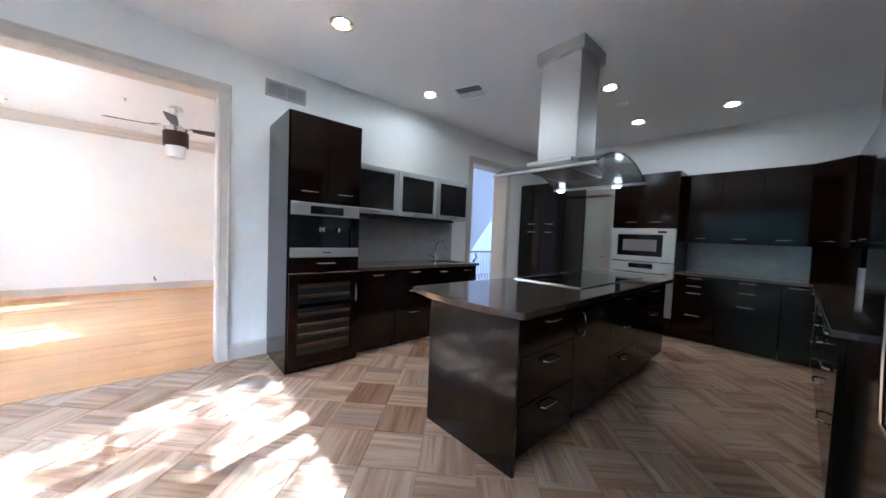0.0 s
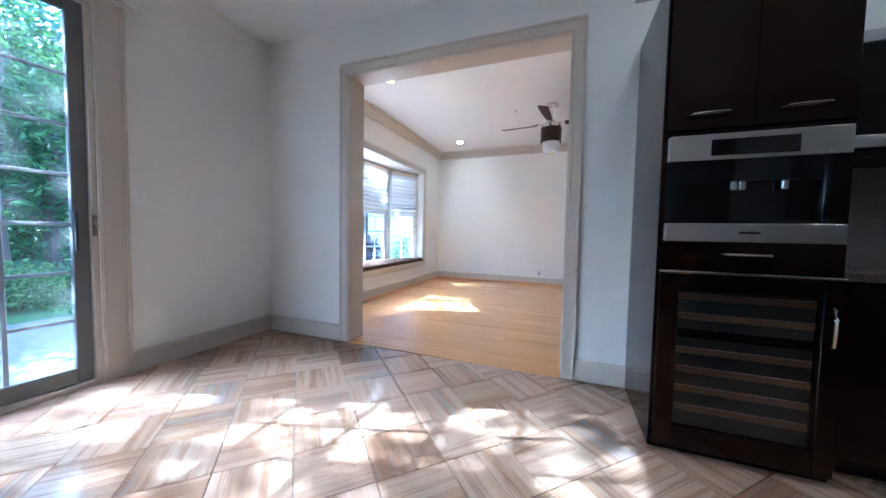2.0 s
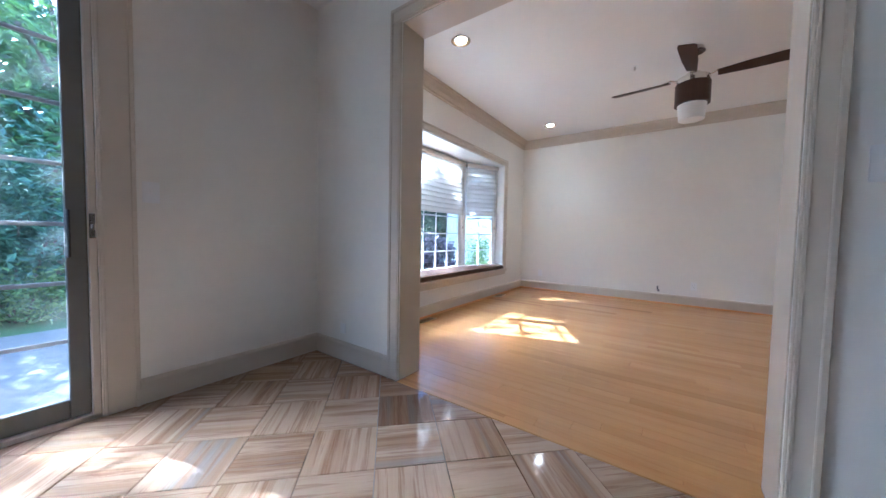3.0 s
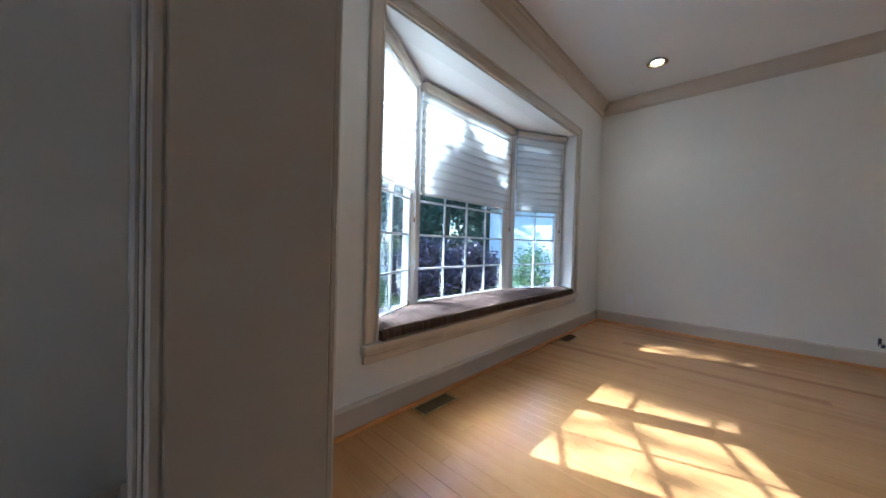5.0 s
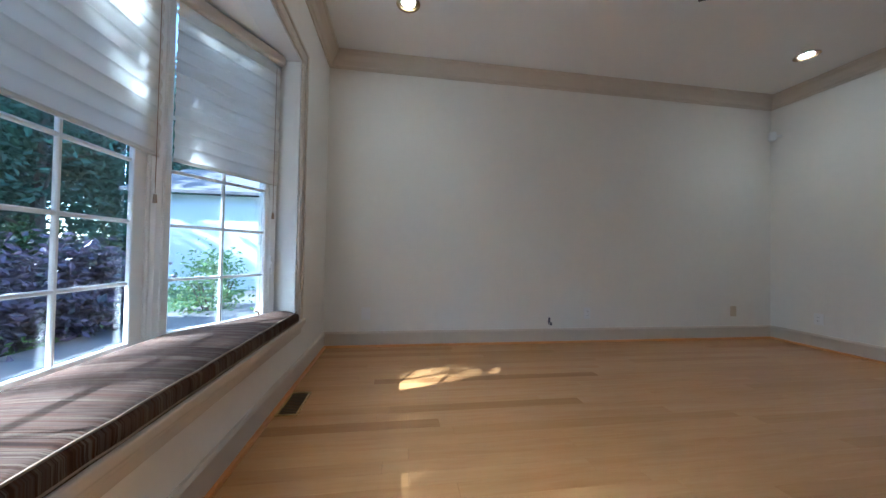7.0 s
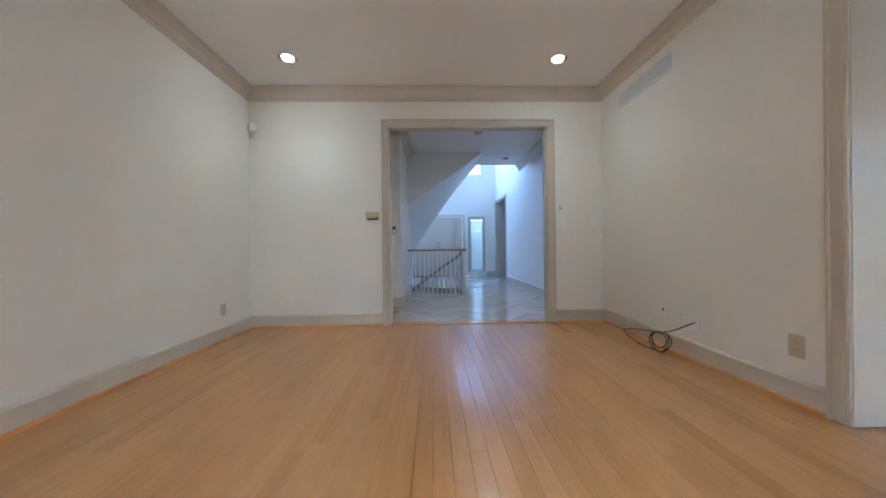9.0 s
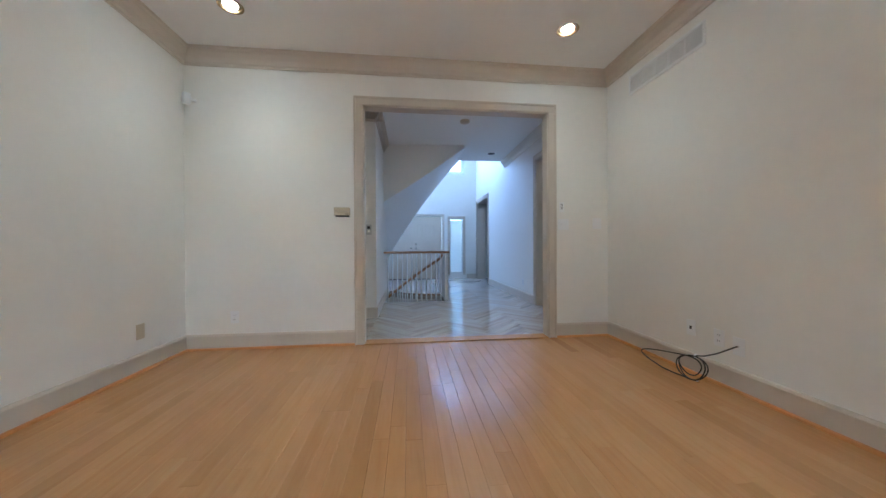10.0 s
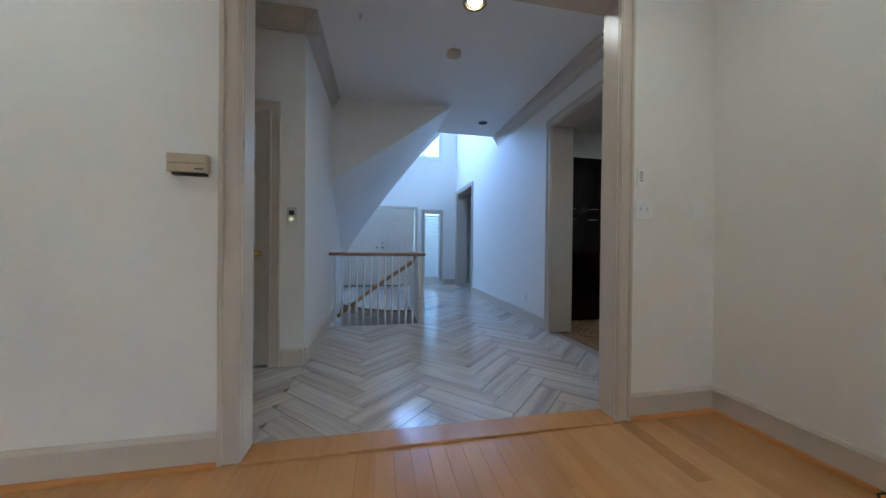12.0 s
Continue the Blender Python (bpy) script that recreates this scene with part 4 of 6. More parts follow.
solo("worktop_corner", prism([(-1.333, 5.10), (-0.15, 5.10), (-0.15, 2.30), (0.415, 2.30), (0.415, 5.745), (-1.333, 5.745)], 0.851, 0.885, None, 0.004, 1), GRANITE,
     "polished brown stone worktop in an L", "worktop")
solo("backsplash_north", box(-1.333, 0.41, KN - 0.008, KN - 0.001, 0.886, 1.268), SPLASH, "silver grey tile backsplash", "backsplash")
solo("backsplash_east", box(KE - 0.008, KE - 0.001, 2.30, KN - 0.01, 0.886, 1.268), SPLASH, "silver grey tile backsplash", "backsplash")
cabinet("fridge_cabinet", "tall dark wenge refrigerator front with steel handle", (-0.07, 2.29), -90, 0.90, 0.48, 0, 2.3, [(0, 0.90, 0.1, 2.295, [(0.84, 1.1, True, 0.7)])], G3)
tray = thing("knife_block", (0.16, 4.95, 0.885), "small dark upright canister on the worktop", "canister")
smooth(part("body", cyl(bmesh.new(), (0.16, 4.95, 0.985), 0.05, 0.2), STEEL, tray))

# island
isl = thing("kitchen_island", (-1.515, 2.74, 0), "dark wenge kitchen island with drawers", "kitchen island")
bm = bmesh.new()
bx(bm, -1.862, -1.190, 1.44, 4.03, 0.1, 0.85, 0.002)
bx(bm, -1.79, -1.245, 1.50, 3.97, 0, 0.1, 0.002)
part("body", bm, WENGE, isl)
part("end_panel", box(-1.866, -1.168, 1.418, 1.44, 0.0, 0.85, 0.002), WENGE, isl)
CI = [1.445, 2.02, 2.60, 3.25, 4.03]
for k, (a, b) in enumerate(zip(CI, CI[1:])):
    for z0, z1 in (((0.1, 0.36), (0.36, 0.62), (0.62, 0.845)) if k in (0, 2) else ((0.1, 0.62), (0.62, 0.845)) if k == 3 else ((0.1, 0.845),)):
        fr = part("door" if z1 - z0 > 0.4 else "drawer_front", box(-1.189, -1.169, a + 0.002, b - 0.002, z0 + 0.002, z1 - 0.002, 0.0015), WENGE, isl)
        v = z1 - z0 > 0.6
        hb = bar_handle(0, 0, 0.15, v)
        hb.transform(pose(-1.169, a + 0.08 if v else (a + b) / 2, 0.70 if v else z1 - 0.06, 0, 0, 90))
        smooth(part("handle", hb, NICKEL, fr, "satin nickel bar handle"))
edge = [(-1.955, 1.325), (-1.75, 1.285), (-1.52, 1.272), (-1.29, 1.288), (-1.085, 1.335), (-1.085, 4.06), (-1.955, 4.06)]
smooth(part("worktop", prism(edge, 0.852, 0.888, None, 0.006, 2), GRANITE, isl, "polished brown stone top with a bowed end"))
hob = thing("cooktop", (-1.58, 3.0, 0.889), "black glass cooktop with a steel rim set in the island", "cooktop")
part("glass", box(-1.855, -1.295, 2.345, 3.69, 0.889, 0.895, 0.001), BLACK_GLASS, hob)
bm = bmesh.new()
for b in ((-1.865, -1.855, 2.335, 3.70), (-1.295, -1.285, 2.335, 3.70), (-1.855, -1.295, 2.335, 2.345), (-1.855, -1.295, 3.69, 3.70)):
    bx(bm, *b, 0.8885, 0.8965, 0.001)
part("rim", bm, NICKEL, hob)

# range hood
hood = thing("range_hood", (-1.66, 2.71, H), "stainless island hood with a curved glass canopy", "range hood")
part("collar", box(-1.87, -1.45, 2.51, 2.91, 2.74, H, 0.003), STEEL, hood)
part("chimney", box(-1.835, -1.485, 2.545, 2.875, 1.88, 2.74, 0.004), STEEL, hood)
part("filter_box", box(-1.86, -1.46, 2.42, 3.0, 1.80, 1.885, 0.006), STEEL, hood)
part("filter", box(-1.83, -1.49, 2.45, 2.97, 1.794, 1.80, 0.001), VENT_GREY, hood)
bm = bmesh.new()
N = 20
arc = []
for i in range(N + 1):
    y = 2.20 + i / N
    arc.append((y, 1.755 + 0.14 * (1 - ((y - 2.70) / 0.5) ** 2)))
va = [[bm.verts.new((x, y, z + o)) for y, z in arc] for x, o in ((-2.02, 0), (-1.18, 0), (-1.18, 0.008), (-2.02, 0.008))]
for a, b in zip(va, va[1:] + va[:1]):
    for i in range(N):
        bm.faces.new((a[i], a[i + 1], b[i + 1], b[i]))
for i in (0, N):
    bm.faces.new([v[i] for v in va])
bmesh.ops.recalc_face_normals(bm, faces=bm.faces[:])
can = part("canopy", bm, HOOD_GLASS, hood, "curved clear glass canopy")
smooth(can)
for x in (-2.02, -1.18):
    smooth(part("edge_rod", tube(bmesh.new(), [(x, y, z + 0.004) for y, z in arc], 0.007, 8), SMOKED, hood))
for y in (2.20, 3.20):
    part("edge_bar", box(-2.03, -1.17, y - 0.014, y + 0.014, 1.742, 1.766, 0.005), STEEL, hood)
for x in (-1.94, -1.40):
    part("hood_lamp", cyl(bmesh.new(), (x, 3.17, 1.735), 0.032, 0.012), HOOD_BULB, hood, "lit hood lamp")

# ---- ceiling lamps ----
LAMP_POINTS = [(-4.70, -1.572), (-7.43, -1.566), (-7.43, 2.135), (-4.71, 2.13), (-2.70, 1.11), (-3.16, 2.365), (-1.66, 3.55), (-1.775, 4.78), (-0.855, 4.86), (-5.23, 3.52)]
ring = bmesh.new()
bmesh.ops.create_cone(ring, cap_ends=False, segments=32, radius1=0.092, radius2=0.070, depth=0.012, matrix=Matrix.Translation((0, 0, -0.006)))
bmesh.ops.create_cone(ring, cap_ends=False, segments=32, radius1=0.070, radius2=0.062, depth=0.05, matrix=Matrix.Translation((0, 0, 0.013)))
lamp0 = thing("ceiling_lamp", (*LAMP_POINTS[0], H - 0.001), "lit recessed ceiling downlight with bronze trim", "ceiling lamp", group="recessed downlights")
smooth(part("trim_ring", ring, BRONZE, lamp0, local=True))
part("baffle", cyl(bmesh.new(), (0, 0, -0.0015), 0.069, 0.002, 28), BRONZE, lamp0, "bronze inner baffle", local=True)
part("lamp_face", cyl(bmesh.new(), (0, 0, -0.004), 0.050, 0.004, 28), BULB, lamp0, "glowing lamp face", local=True)
for p in LAMP_POINTS[1:]:
    copy_thing(lamp0, pose(*p, H - 0.001))
for i, p in enumerate(LAMP_POINTS):
    ld = bpy.data.lights.new("downlight", "SPOT")
    ld.energy, ld.spot_size, ld.spot_blend, ld.shadow_soft_size = (LAMP_W if i < 4 else FOYER_W if i == 9 else KITCHEN_W), radians(125 if i < 4 else 150 if i == 9 else 104), 1.0, 0.06
    ld.color = (1.0, 0.82, 0.60) if i < 4 else (1.0, 0.72, 0.46)
    lo = new("downlight", ld)
    lo.matrix_world = pose(*p, H - 0.03)
offcan = thing("ceiling_lamp", (-4.43, 5.72, H - 0.001), "unlit dark recessed ceiling can", "ceiling lamp")
part("trim_ring", cyl(bmesh.new(), (0, 0, -0.004), 0.092, 0.008, 28), PLATE, offcan, local=True)
part("dark_can", cyl(bmesh.new(), (0, 0, -0.006), 0.068, 0.008, 28), BLACK, offcan, local=True)


def disc_device(name, loc, label, r, h, material):
    t = thing(name, loc, label, "smoke detector")
    smooth(part("base", cyl(bmesh.new(), (0, 0, -h * 0.3), r, h * 0.6, 24), material, t, local=True))
    smooth(part("cover", cyl(bmesh.new(), (0, 0, -h * 0.8), r * 0.6, h * 0.4, 24, r * 0.9), material, t, local=True))


disc_device("smoke_detector", (-5.24, 4.17, H), "cream round smoke detector on the foyer ceiling", 0.07, 0.04, ALMOND)
disc_device("smoke_detector", (-1.72, 4.06, H), "white round smoke detector on the kitchen ceiling", 0.06, 0.035, PLATE)
for p in ((-6.11, -0.275), (-6.09, 3.83)):
    t = thing("sprinkler_head", (*p, H), "small white and chrome ceiling sprinkler", "sprinkler")
    part("plate", cyl(bmesh.new(), (0, 0, -0.004), 0.03, 0.008, 16), PLATE, t, local=True)
    part("nozzle", cyl(bmesh.new(), (0, 0, -0.025), 0.011, 0.035, 10), STEEL, t, local=True)


def vent(name, label, loc, rz, w, h, fields, slats, vertical=False, material=PLATE, frame_t=0.012):
    """Local: on a wall at y = 0, in front of it at y < 0, from the lower left corner."""
    t = thing(name, loc, label, "air vent", rz)
    part("backing", box(0.01, w - 0.01, -0.004, -0.001, 0.01, h - 0.01), VENT_GREY, t, local=True)
    bm = bmesh.new()
    e = 0.022
    for b in ((0, e, 0, h), (w - e, w, 0, h), (e, w - e, 0, e), (e, w - e, h - e, h)):
        bx(bm, b[0], b[1], -frame_t, -0.0005, b[2], b[3], 0.003)
    part("frame", bm, material, t, local=True)
    fw = (w - 2 * e) / fields
    for i in range(1, fields):
        part("divider", box(e + fw * i - 0.006, e + fw * i + 0.006, -0.011, -0.003, e, h - e, 0.001), material, t, local=True)
    for k in range(slats):
        z = e + (h - 2 * e) * (k + 0.5) / slats
        part("slat", box(e, w - e, -0.0095, -0.004, z - 0.0028, z + 0.0028), material, t, local=True)
    return t


vent("return_air_vent", "long white wall vent with five slatted fields", (BE, 2.42, 2.435), -90, 0.80, 0.185, 5, 12)
vent("wall_vent", "grey wall grille above the tall cabinet", (KW, 0.81, 2.50), 90, 0.37, 0.16, 2, 9, material=VENT_PAINT)
cv = thing("ceiling_vent", (-2.78, 2.65, H), "square ceiling air vent, three louvres in painted shade grey", "air vent", 20)
bm = bmesh.new()
for b in ((-0.17, 0.17, -0.17, -0.14), (-0.17, 0.17, 0.14, 0.17), (-0.17, -0.14, -0.14, 0.14), (0.14, 0.17, -0.14, 0.14)):
    bx(bm, *b, -0.012, -0.0005, 0.003)
part("frame", bm, PLATE, cv, local=True)
part("backing", box(-0.14, 0.14, -0.14, 0.14, -0.003, -0.0005), VENT_GREY, cv, local=True)
# the first three louvres are coloured as if shaded
for k in range(7):
    part("louvre", box(-0.14, 0.14, -0.13 + k * 0.04, -0.112 + k * 0.04, -0.011, -0.004, 0.001), PLATE if k > 2 else VENT_GREY, cv, local=True)

# ---- plates on the walls ----
def plate(name, label, category, loc, rz, w=0.075, h=0.118, kind="outlet", material=None):
    """Local: centre on the wall at y = 0, front at y < 0."""
    material = material or PLATE
    t = thing(name, loc, label, category, rz)
    part("plate", box(-w / 2, w / 2, -0.006, -0.0003, -h / 2, h / 2, 0.002, 2), material, t, local=True)
    gang = max(1, round(w / 0.058)) if kind == "switch" else 1
    for g_ in range(gang):
        x = (g_ - (gang - 1) / 2) * 0.047
        if kind == "switch":
            part("toggle", box(x - 0.005, x + 0.005, -0.016, -0.006, -0.004, 0.014, 0.002), material, t, local=True)
        elif kind == "rocker":
            part("rocker", box(x - 0.017, x + 0.017, -0.009, -0.006, -0.034, 0.034, 0.002), material, t, local=True)
        elif kind == "outlet":
            for z in (-0.02, 0.02):
                o = part("socket", box(-0.016, 0.016, -0.008, -0.006, z - 0.014, z + 0.014, 0.003), material, t, local=True)
                part("slots", bx(box(-0.008, -0.005, -0.0086, -0.0078, z - 0.006, z + 0.006), 0.005, 0.008, -0.0086, -0.0078, z - 0.006, z + 0.006), VENT_GREY, o, local=True)
        elif kind == "jack":
            part("port", box(-0.009, 0.009, -0.0075, -0.0055, -0.012, 0.012), BLACK, t, local=True)
    return t


plate("light_switch", "white triple switch plate beside the opening", "switch", (KW, 0.675, 1.255), 90, 0.165, 0.115, "switch")
plate("light_switch", "white single switch plate beside the sliding door", "switch", (-2.65, KS, 1.22), 180, 0.075, 0.12, "switch")
plate("light_switch", "white double switch plate beside the opening", "switch", (-4.428, BN, 1.205), 0, 0.115, 0.115, "switch")
plate("blank_plate", "white blank wall plate", "wall plate", (-4.046, BN, 1.215), 0, 0.1, 0.115, "none")
kp = plate("keypad", "small white wall keypad with grey buttons", "keypad", (-4.447, BN, 1.39), 0, 0.05, 0.105, "none")
for r in range(4):
    for c in range(2):
        part("button", box(-0.012 + c * 0.014, -0.002 + c * 0.014, -0.008, -0.006, 0.025 - r * 0.016, 0.034 - r * 0.016, 0.001), VENT_GREY, kp, local=True)
plate("phone_jack", "white wall plate with a dark jack", "wall plate", (BE, 1.747, 0.34), -90, 0.075, 0.118, "jack")
plate("outlet", "white duplex outlet above the baseboard", "outlet", (BE, 1.525, 0.322), -90)
cable_plate = plate("cable_plate", "white wall plate with a coaxial socket", "wall plate", (BE, 1.392, 0.30), -90, 0.075, 0.118, "none")
smooth(part("connector", cyl(bmesh.new(), (0, -0.012, 0.0), 0.006, 0.014, 10, axis="Y"), NICKEL, cable_plate, local=True))
plate("outlet", "large almond outlet plate beside the opening", "outlet", (BE, 0.69, 0.332), -90, 0.085, 0.13, "outlet", ALMOND)
plate("outlet", "white duplex outlet on the foyer wall side", "outlet", (-7.743, BN, 0.306), 0)
plate("blank_plate", "almond blank plate near the corner", "wall plate", (BW, 2.261, 0.316), 90, 0.075, 0.118, "none", ALMOND)
plate("outlet", "white duplex outlet on the plain wall", "outlet", (BW, 0.428, 0.306), 90)
plate("blank_plate", "white painted-over plate low on the wall", "wall plate", (BW, -1.90, 0.32), 90, 0.085, 0.12, "none")
plate("blank_plate", "white wall plate low beside the opening", "wall plate", (KW, -1.99, 0.25), 90, 0.06, 0.08, "none")
plate("outlet", "white outlet low on the foyer wall", "outlet", (FE, 5.2, 0.32), -90)
plate("light_switch", "white switch plate on the foyer wall", "switch", (FE, 4.66, 1.2), -90, 0.06, 0.115, "switch")
el = plate("call_button", "steel call plate with a lit button", "call button", (-6.62, 3.96, 1.215), 0, 0.075, 0.14, "none", STEEL)
part("indicator", box(-0.02, 0.02, -0.008, -0.006, 0.01, 0.045), BLACK, el, local=True)
part("button", cyl(bmesh.new(), (0, -0.009, -0.022), 0.016, 0.008, 16, axis="Y"), INDICATOR, el, "glowing amber button", local=True)
# gas tap poking from the plain wall
jk = thing("pipe_stub", (BW, -0.02, 0.235), "dark blue valve handle on a wall pipe", "valve")
smooth(part("pipe", tube(bmesh.new(), [(BW, -0.02, 0.22), (BW + 0.04, -0.02, 0.22), (BW + 0.045, -0.02, 0.20)], 0.008, 8), STEEL, jk))
part("valve_handle", bx(box(BW + 0.03, BW + 0.045, -0.03, -0.012, 0.20, 0.27, 0.003), BW + 0.03, BW + 0.045, -0.018, 0.008, 0.19, 0.22, 0.003), shader("dark_blue_plastic", (0.03, 0.035, 0.08), 0.4)[0], jk)
# motion sensor in the corner, thermostat
ms = thing("motion_sensor", (BW + 0.06, BN - 0.06, 2.36), "white motion sensor in the wall corner", "sensor", -45)
part("housing", box(-0.03, 0.03, -0.03, 0.03, -0.05, 0.05, 0.012, 3), PLATE, ms, local=True)
part("lens", box(-0.02, 0.02, -0.036, -0.03, -0.035, 0.005, 0.004), FROST, ms, local=True)
part("bracket", box(-0.012, 0.012, 0.03, 0.075, -0.012, 0.012), PLATE, ms, local=True)
th = thing("thermostat", (-6.732, BN, 1.32), "beige wall thermostat with a dark lower edge", "thermostat")
part("cover", bx(box(-0.077, 0.077, -0.034, -0.0003, 0.004, 0.045, 0.004), -0.077, 0.077, -0.034, -0.0003, -0.034, 0.002, 0.004), ALMOND, th, local=True)
part("base", box(-0.06, 0.07, -0.026, -0.0003, -0.046, -0.034, 0.002), BLACK, th, local=True)
part("mark", box(0.03, 0.065, -0.0352, -0.0338, -0.022, -0.017), BLACK, th, local=True)

# coiled cable by the wall
cb = thing("coaxial_cable", (-4.06, 1.62, 0), "coiled black coaxial cable plugged into the wall", "cable")
pts = [(BE - 0.02, 1.392, 0.30), (-4.02, 1.45, 0.24), (-4.04, 1.52, 0.20)]
for k in range(64):
    a = 0.9 - k * 0.30
    r = 0.070 + 0.036 * (0.5 + 0.5 * math.sin(k * 0.15)) + 0.005 * math.sin(k * 0.9)
    pts.append((-4.045 - 0.012 * math.sin(k * 0.37) - 0.045 * (0.5 - 0.5 * math.sin(a)), 1.60 + r * math.cos(a) * 1.15, 0.103 + r * 0.80 * math.sin(a)))
last = pts[-1]
for k in range(1, 16):
    a = k / 15
    pts.append((last[0] + (-4.06 - last[0]) * a - 0.07 * math.sin(a * math.pi), last[1] + (1.575 - last[1]) * a + 0.40 * math.sin(a * math.pi), max(0.006, last[2] * (1 - a * 1.25) + 0.02 * math.sin(a * math.pi))))
smooth(part("cord", tube(bmesh.new(), pts, 0.0046, 7), RUBBER, cb), 80)
part("tie", box(-4.05, -4.03, 1.58, 1.60, 0.165, 0.19, 0.004), PLATE, cb, "white tie")
smooth(part("plug", cyl(bmesh.new(), (-4.06, 1.56, 0.008), 0.007, 0.03, 10, axis="Y"), NICKEL, cb, "nickel screw plug"))


def register(p, label):
    t = thing("floor_register", (*p, 0.0005), label, "floor register")
    w, d = 0.30, 0.125
    part("pan", box(0.012, w - 0.012, 0.012, d - 0.012, -0.0095, 0.001), BLACK, t, local=True)
    bm = bmesh.new()
    for b in ((0, w, 0, 0.016), (0, w, d - 0.016, d), (0, 0.016, 0.016, d - 0.016), (w - 0.016, w, 0.016, d - 0.016)):
        bx(bm, *b, 0.0, 0.006, 0.002)
    part("frame", bm, BRASS, t, "worn brass frame", local=True)
    for k in range(14):
        x = 0.022 + k * 0.0192
        part("slat", box(x, x + 0.007, 0.016, d - 0.016, 0.0, 0.004), BRONZE, t, local=True)


register((-5.18, -2.262), "brass floor register under the bay window")
register((-7.175, -2.262), "brass floor register near the corner")

# ---- ceiling fan ----
fan = thing("ceiling_fan", (-6.05, 0.222, H), "dark walnut four-blade ceiling fan with a light", "ceiling fan")
FX, FY = -6.05, 0.222
smooth(part("canopy", cyl(bmesh.new(), (FX, FY, 2.82), 0.085, 0.04, 28, 0.07), NICKEL, fan))
smooth(part("downrod", cyl(bmesh.new(), (FX, FY, 2.69), 0.015, 0.24, 12), NICKEL, fan))
smooth(part("motor_ring", cyl(cyl(bmesh.new(), (FX, FY, 2.53), 0.132, 0.055, 32), (FX, FY, 2.58), 0.1, 0.05, 28, 0.06), NICKEL, fan))
smooth(part("motor_housing", cyl(bmesh.new(), (FX, FY, 2.405), 0.14, 0.195, 32), WALNUT, fan))
smooth(part("light_shade", cyl(bmesh.new(), (FX, FY, 2.235), 0.102, 0.145, 28, 0.116), FROST, fan, "frosted white glass shade"))
for k in range(4):
    ang = 90 * k - 6
    arm = tube(bmesh.new(), [(0.11, 0, 0), (0.18, 0, 0.03), (0.27, 0, 0.01)], 0.009, 8)
    arm.transform(pose(FX, FY, 2.555, 0, 0, ang))
    smooth(part("blade_arm", arm, NICKEL, fan))
    bl = prism([(0.18, -0.04), (0.40, -0.062), (0.66, -0.072), (0.695, -0.06), (0.70, 0.045), (0.68, 0.066), (0.40, 0.058), (0.18, 0.04)], -0.004, 0.004, None, 0.002, 1)
    bl.transform(pose(FX, FY, 2.56, 0, 0, ang) @ pose(0, 0, 0, -14, 0, 0))
    part("blade", bl, WALNUT, fan)


# ---- foyer ----
def panel_door(t, x0, x1, y, z1, rows, material=TRIM):
    """Leaf with raised panels in two columns; the room is on the -y side."""
    w = x1 - x0
    leaf = part("leaf", box(x0, x1, y, y + 0.04, 0.008, z1, 0.003), material, t)
    n = 3 if w > 0.8 else 2
    cw = (w - 0.10 * (n + 1)) / n
    z = 0.22
    for hgt in rows:
        for c in range(n):
            a = x0 + 0.10 + c * (cw + 0.10)
            bm = bmesh.new()
            for b in ((a, a + cw, z, z + 0.016), (a, a + cw, z + hgt - 0.016, z + hgt), (a, a + 0.016, z + 0.016, z + hgt - 0.016), (a + cw - 0.016, a + cw, z + 0.016, z + hgt - 0.016)):
                bx(bm, b[0], b[1], y - 0.014, y, b[2], b[3], 0.005)
            bx(bm, a + 0.035, a + cw - 0.035, y - 0.006, y, z + 0.035, z + hgt - 0.035, 0.005)
            part("raised_panel", bm, material, leaf)
        z += hgt + 0.10
    return leaf


front = thing("door_1", (-5.92, FN + 0.03, 0), "closed taupe double front doors with raised panels", "door", kind=S)
lv = panel_door(front, -6.79, -5.925, FN + 0.03, 1.915, (0.42, 0.42, 0.42))
part("astragal", box(-5.94, -5.90, FN + 0.015, FN + 0.075, 0.008, 1.915, 0.003), TRIM, front)
lv2 = panel_door(front, -5.915, -5.056, FN + 0.03, 1.915, (0.42, 0.42, 0.42))
smooth(part("deadbolt", cyl(bmesh.new(), (-5.85, FN + 0.005, 1.08), 0.034, 0.05, 20, axis="Y"), NICKEL, lv2, "polished nickel deadbolt"))
smooth(part("knob", cyl(bmesh.new(), (-5.85, FN + 0.0, 0.95), 0.03, 0.06, 20, axis="Y"), NICKEL, lv2, "polished nickel knob"))
smooth(part("knob", cyl(bmesh.new(), (-5.99, FN + 0.0, 0.95), 0.03, 0.06, 20, axis="Y"), NICKEL, lv, "polished nickel knob"))
solo("trim_front_saddle", box(-6.8, -5.046, FN - 0.02, FN + 0.1, -0.012, 0.006, 0.002), BLACK, "dark door saddle", "threshold", S)
closet = thing("door_2", (-6.80, 3.99, 0), "closed taupe panelled closet door with brass knob", "door", kind=S)
lf = panel_door(closet, -7.344, -6.796, 3.985, 2.034, (0.62, 0.62, 0.28))
smooth(part("knob", cyl(cyl(bmesh.new(), (-6.875, 3.985, 0.91), 0.028, 0.012, 20, axis="Y"), (-6.875, 3.955, 0.91), 0.012, 0.05, 14, axis="Y"), BRASS, lf))
kb = bmesh.new()
bmesh.ops.create_uvsphere(kb, u_segments=16, v_segments=10, radius=0.028, matrix=Matrix.Translation((-6.875, 3.93, 0.91)))
smooth(part("knob", kb, BRASS, lf, "round brass knob"))

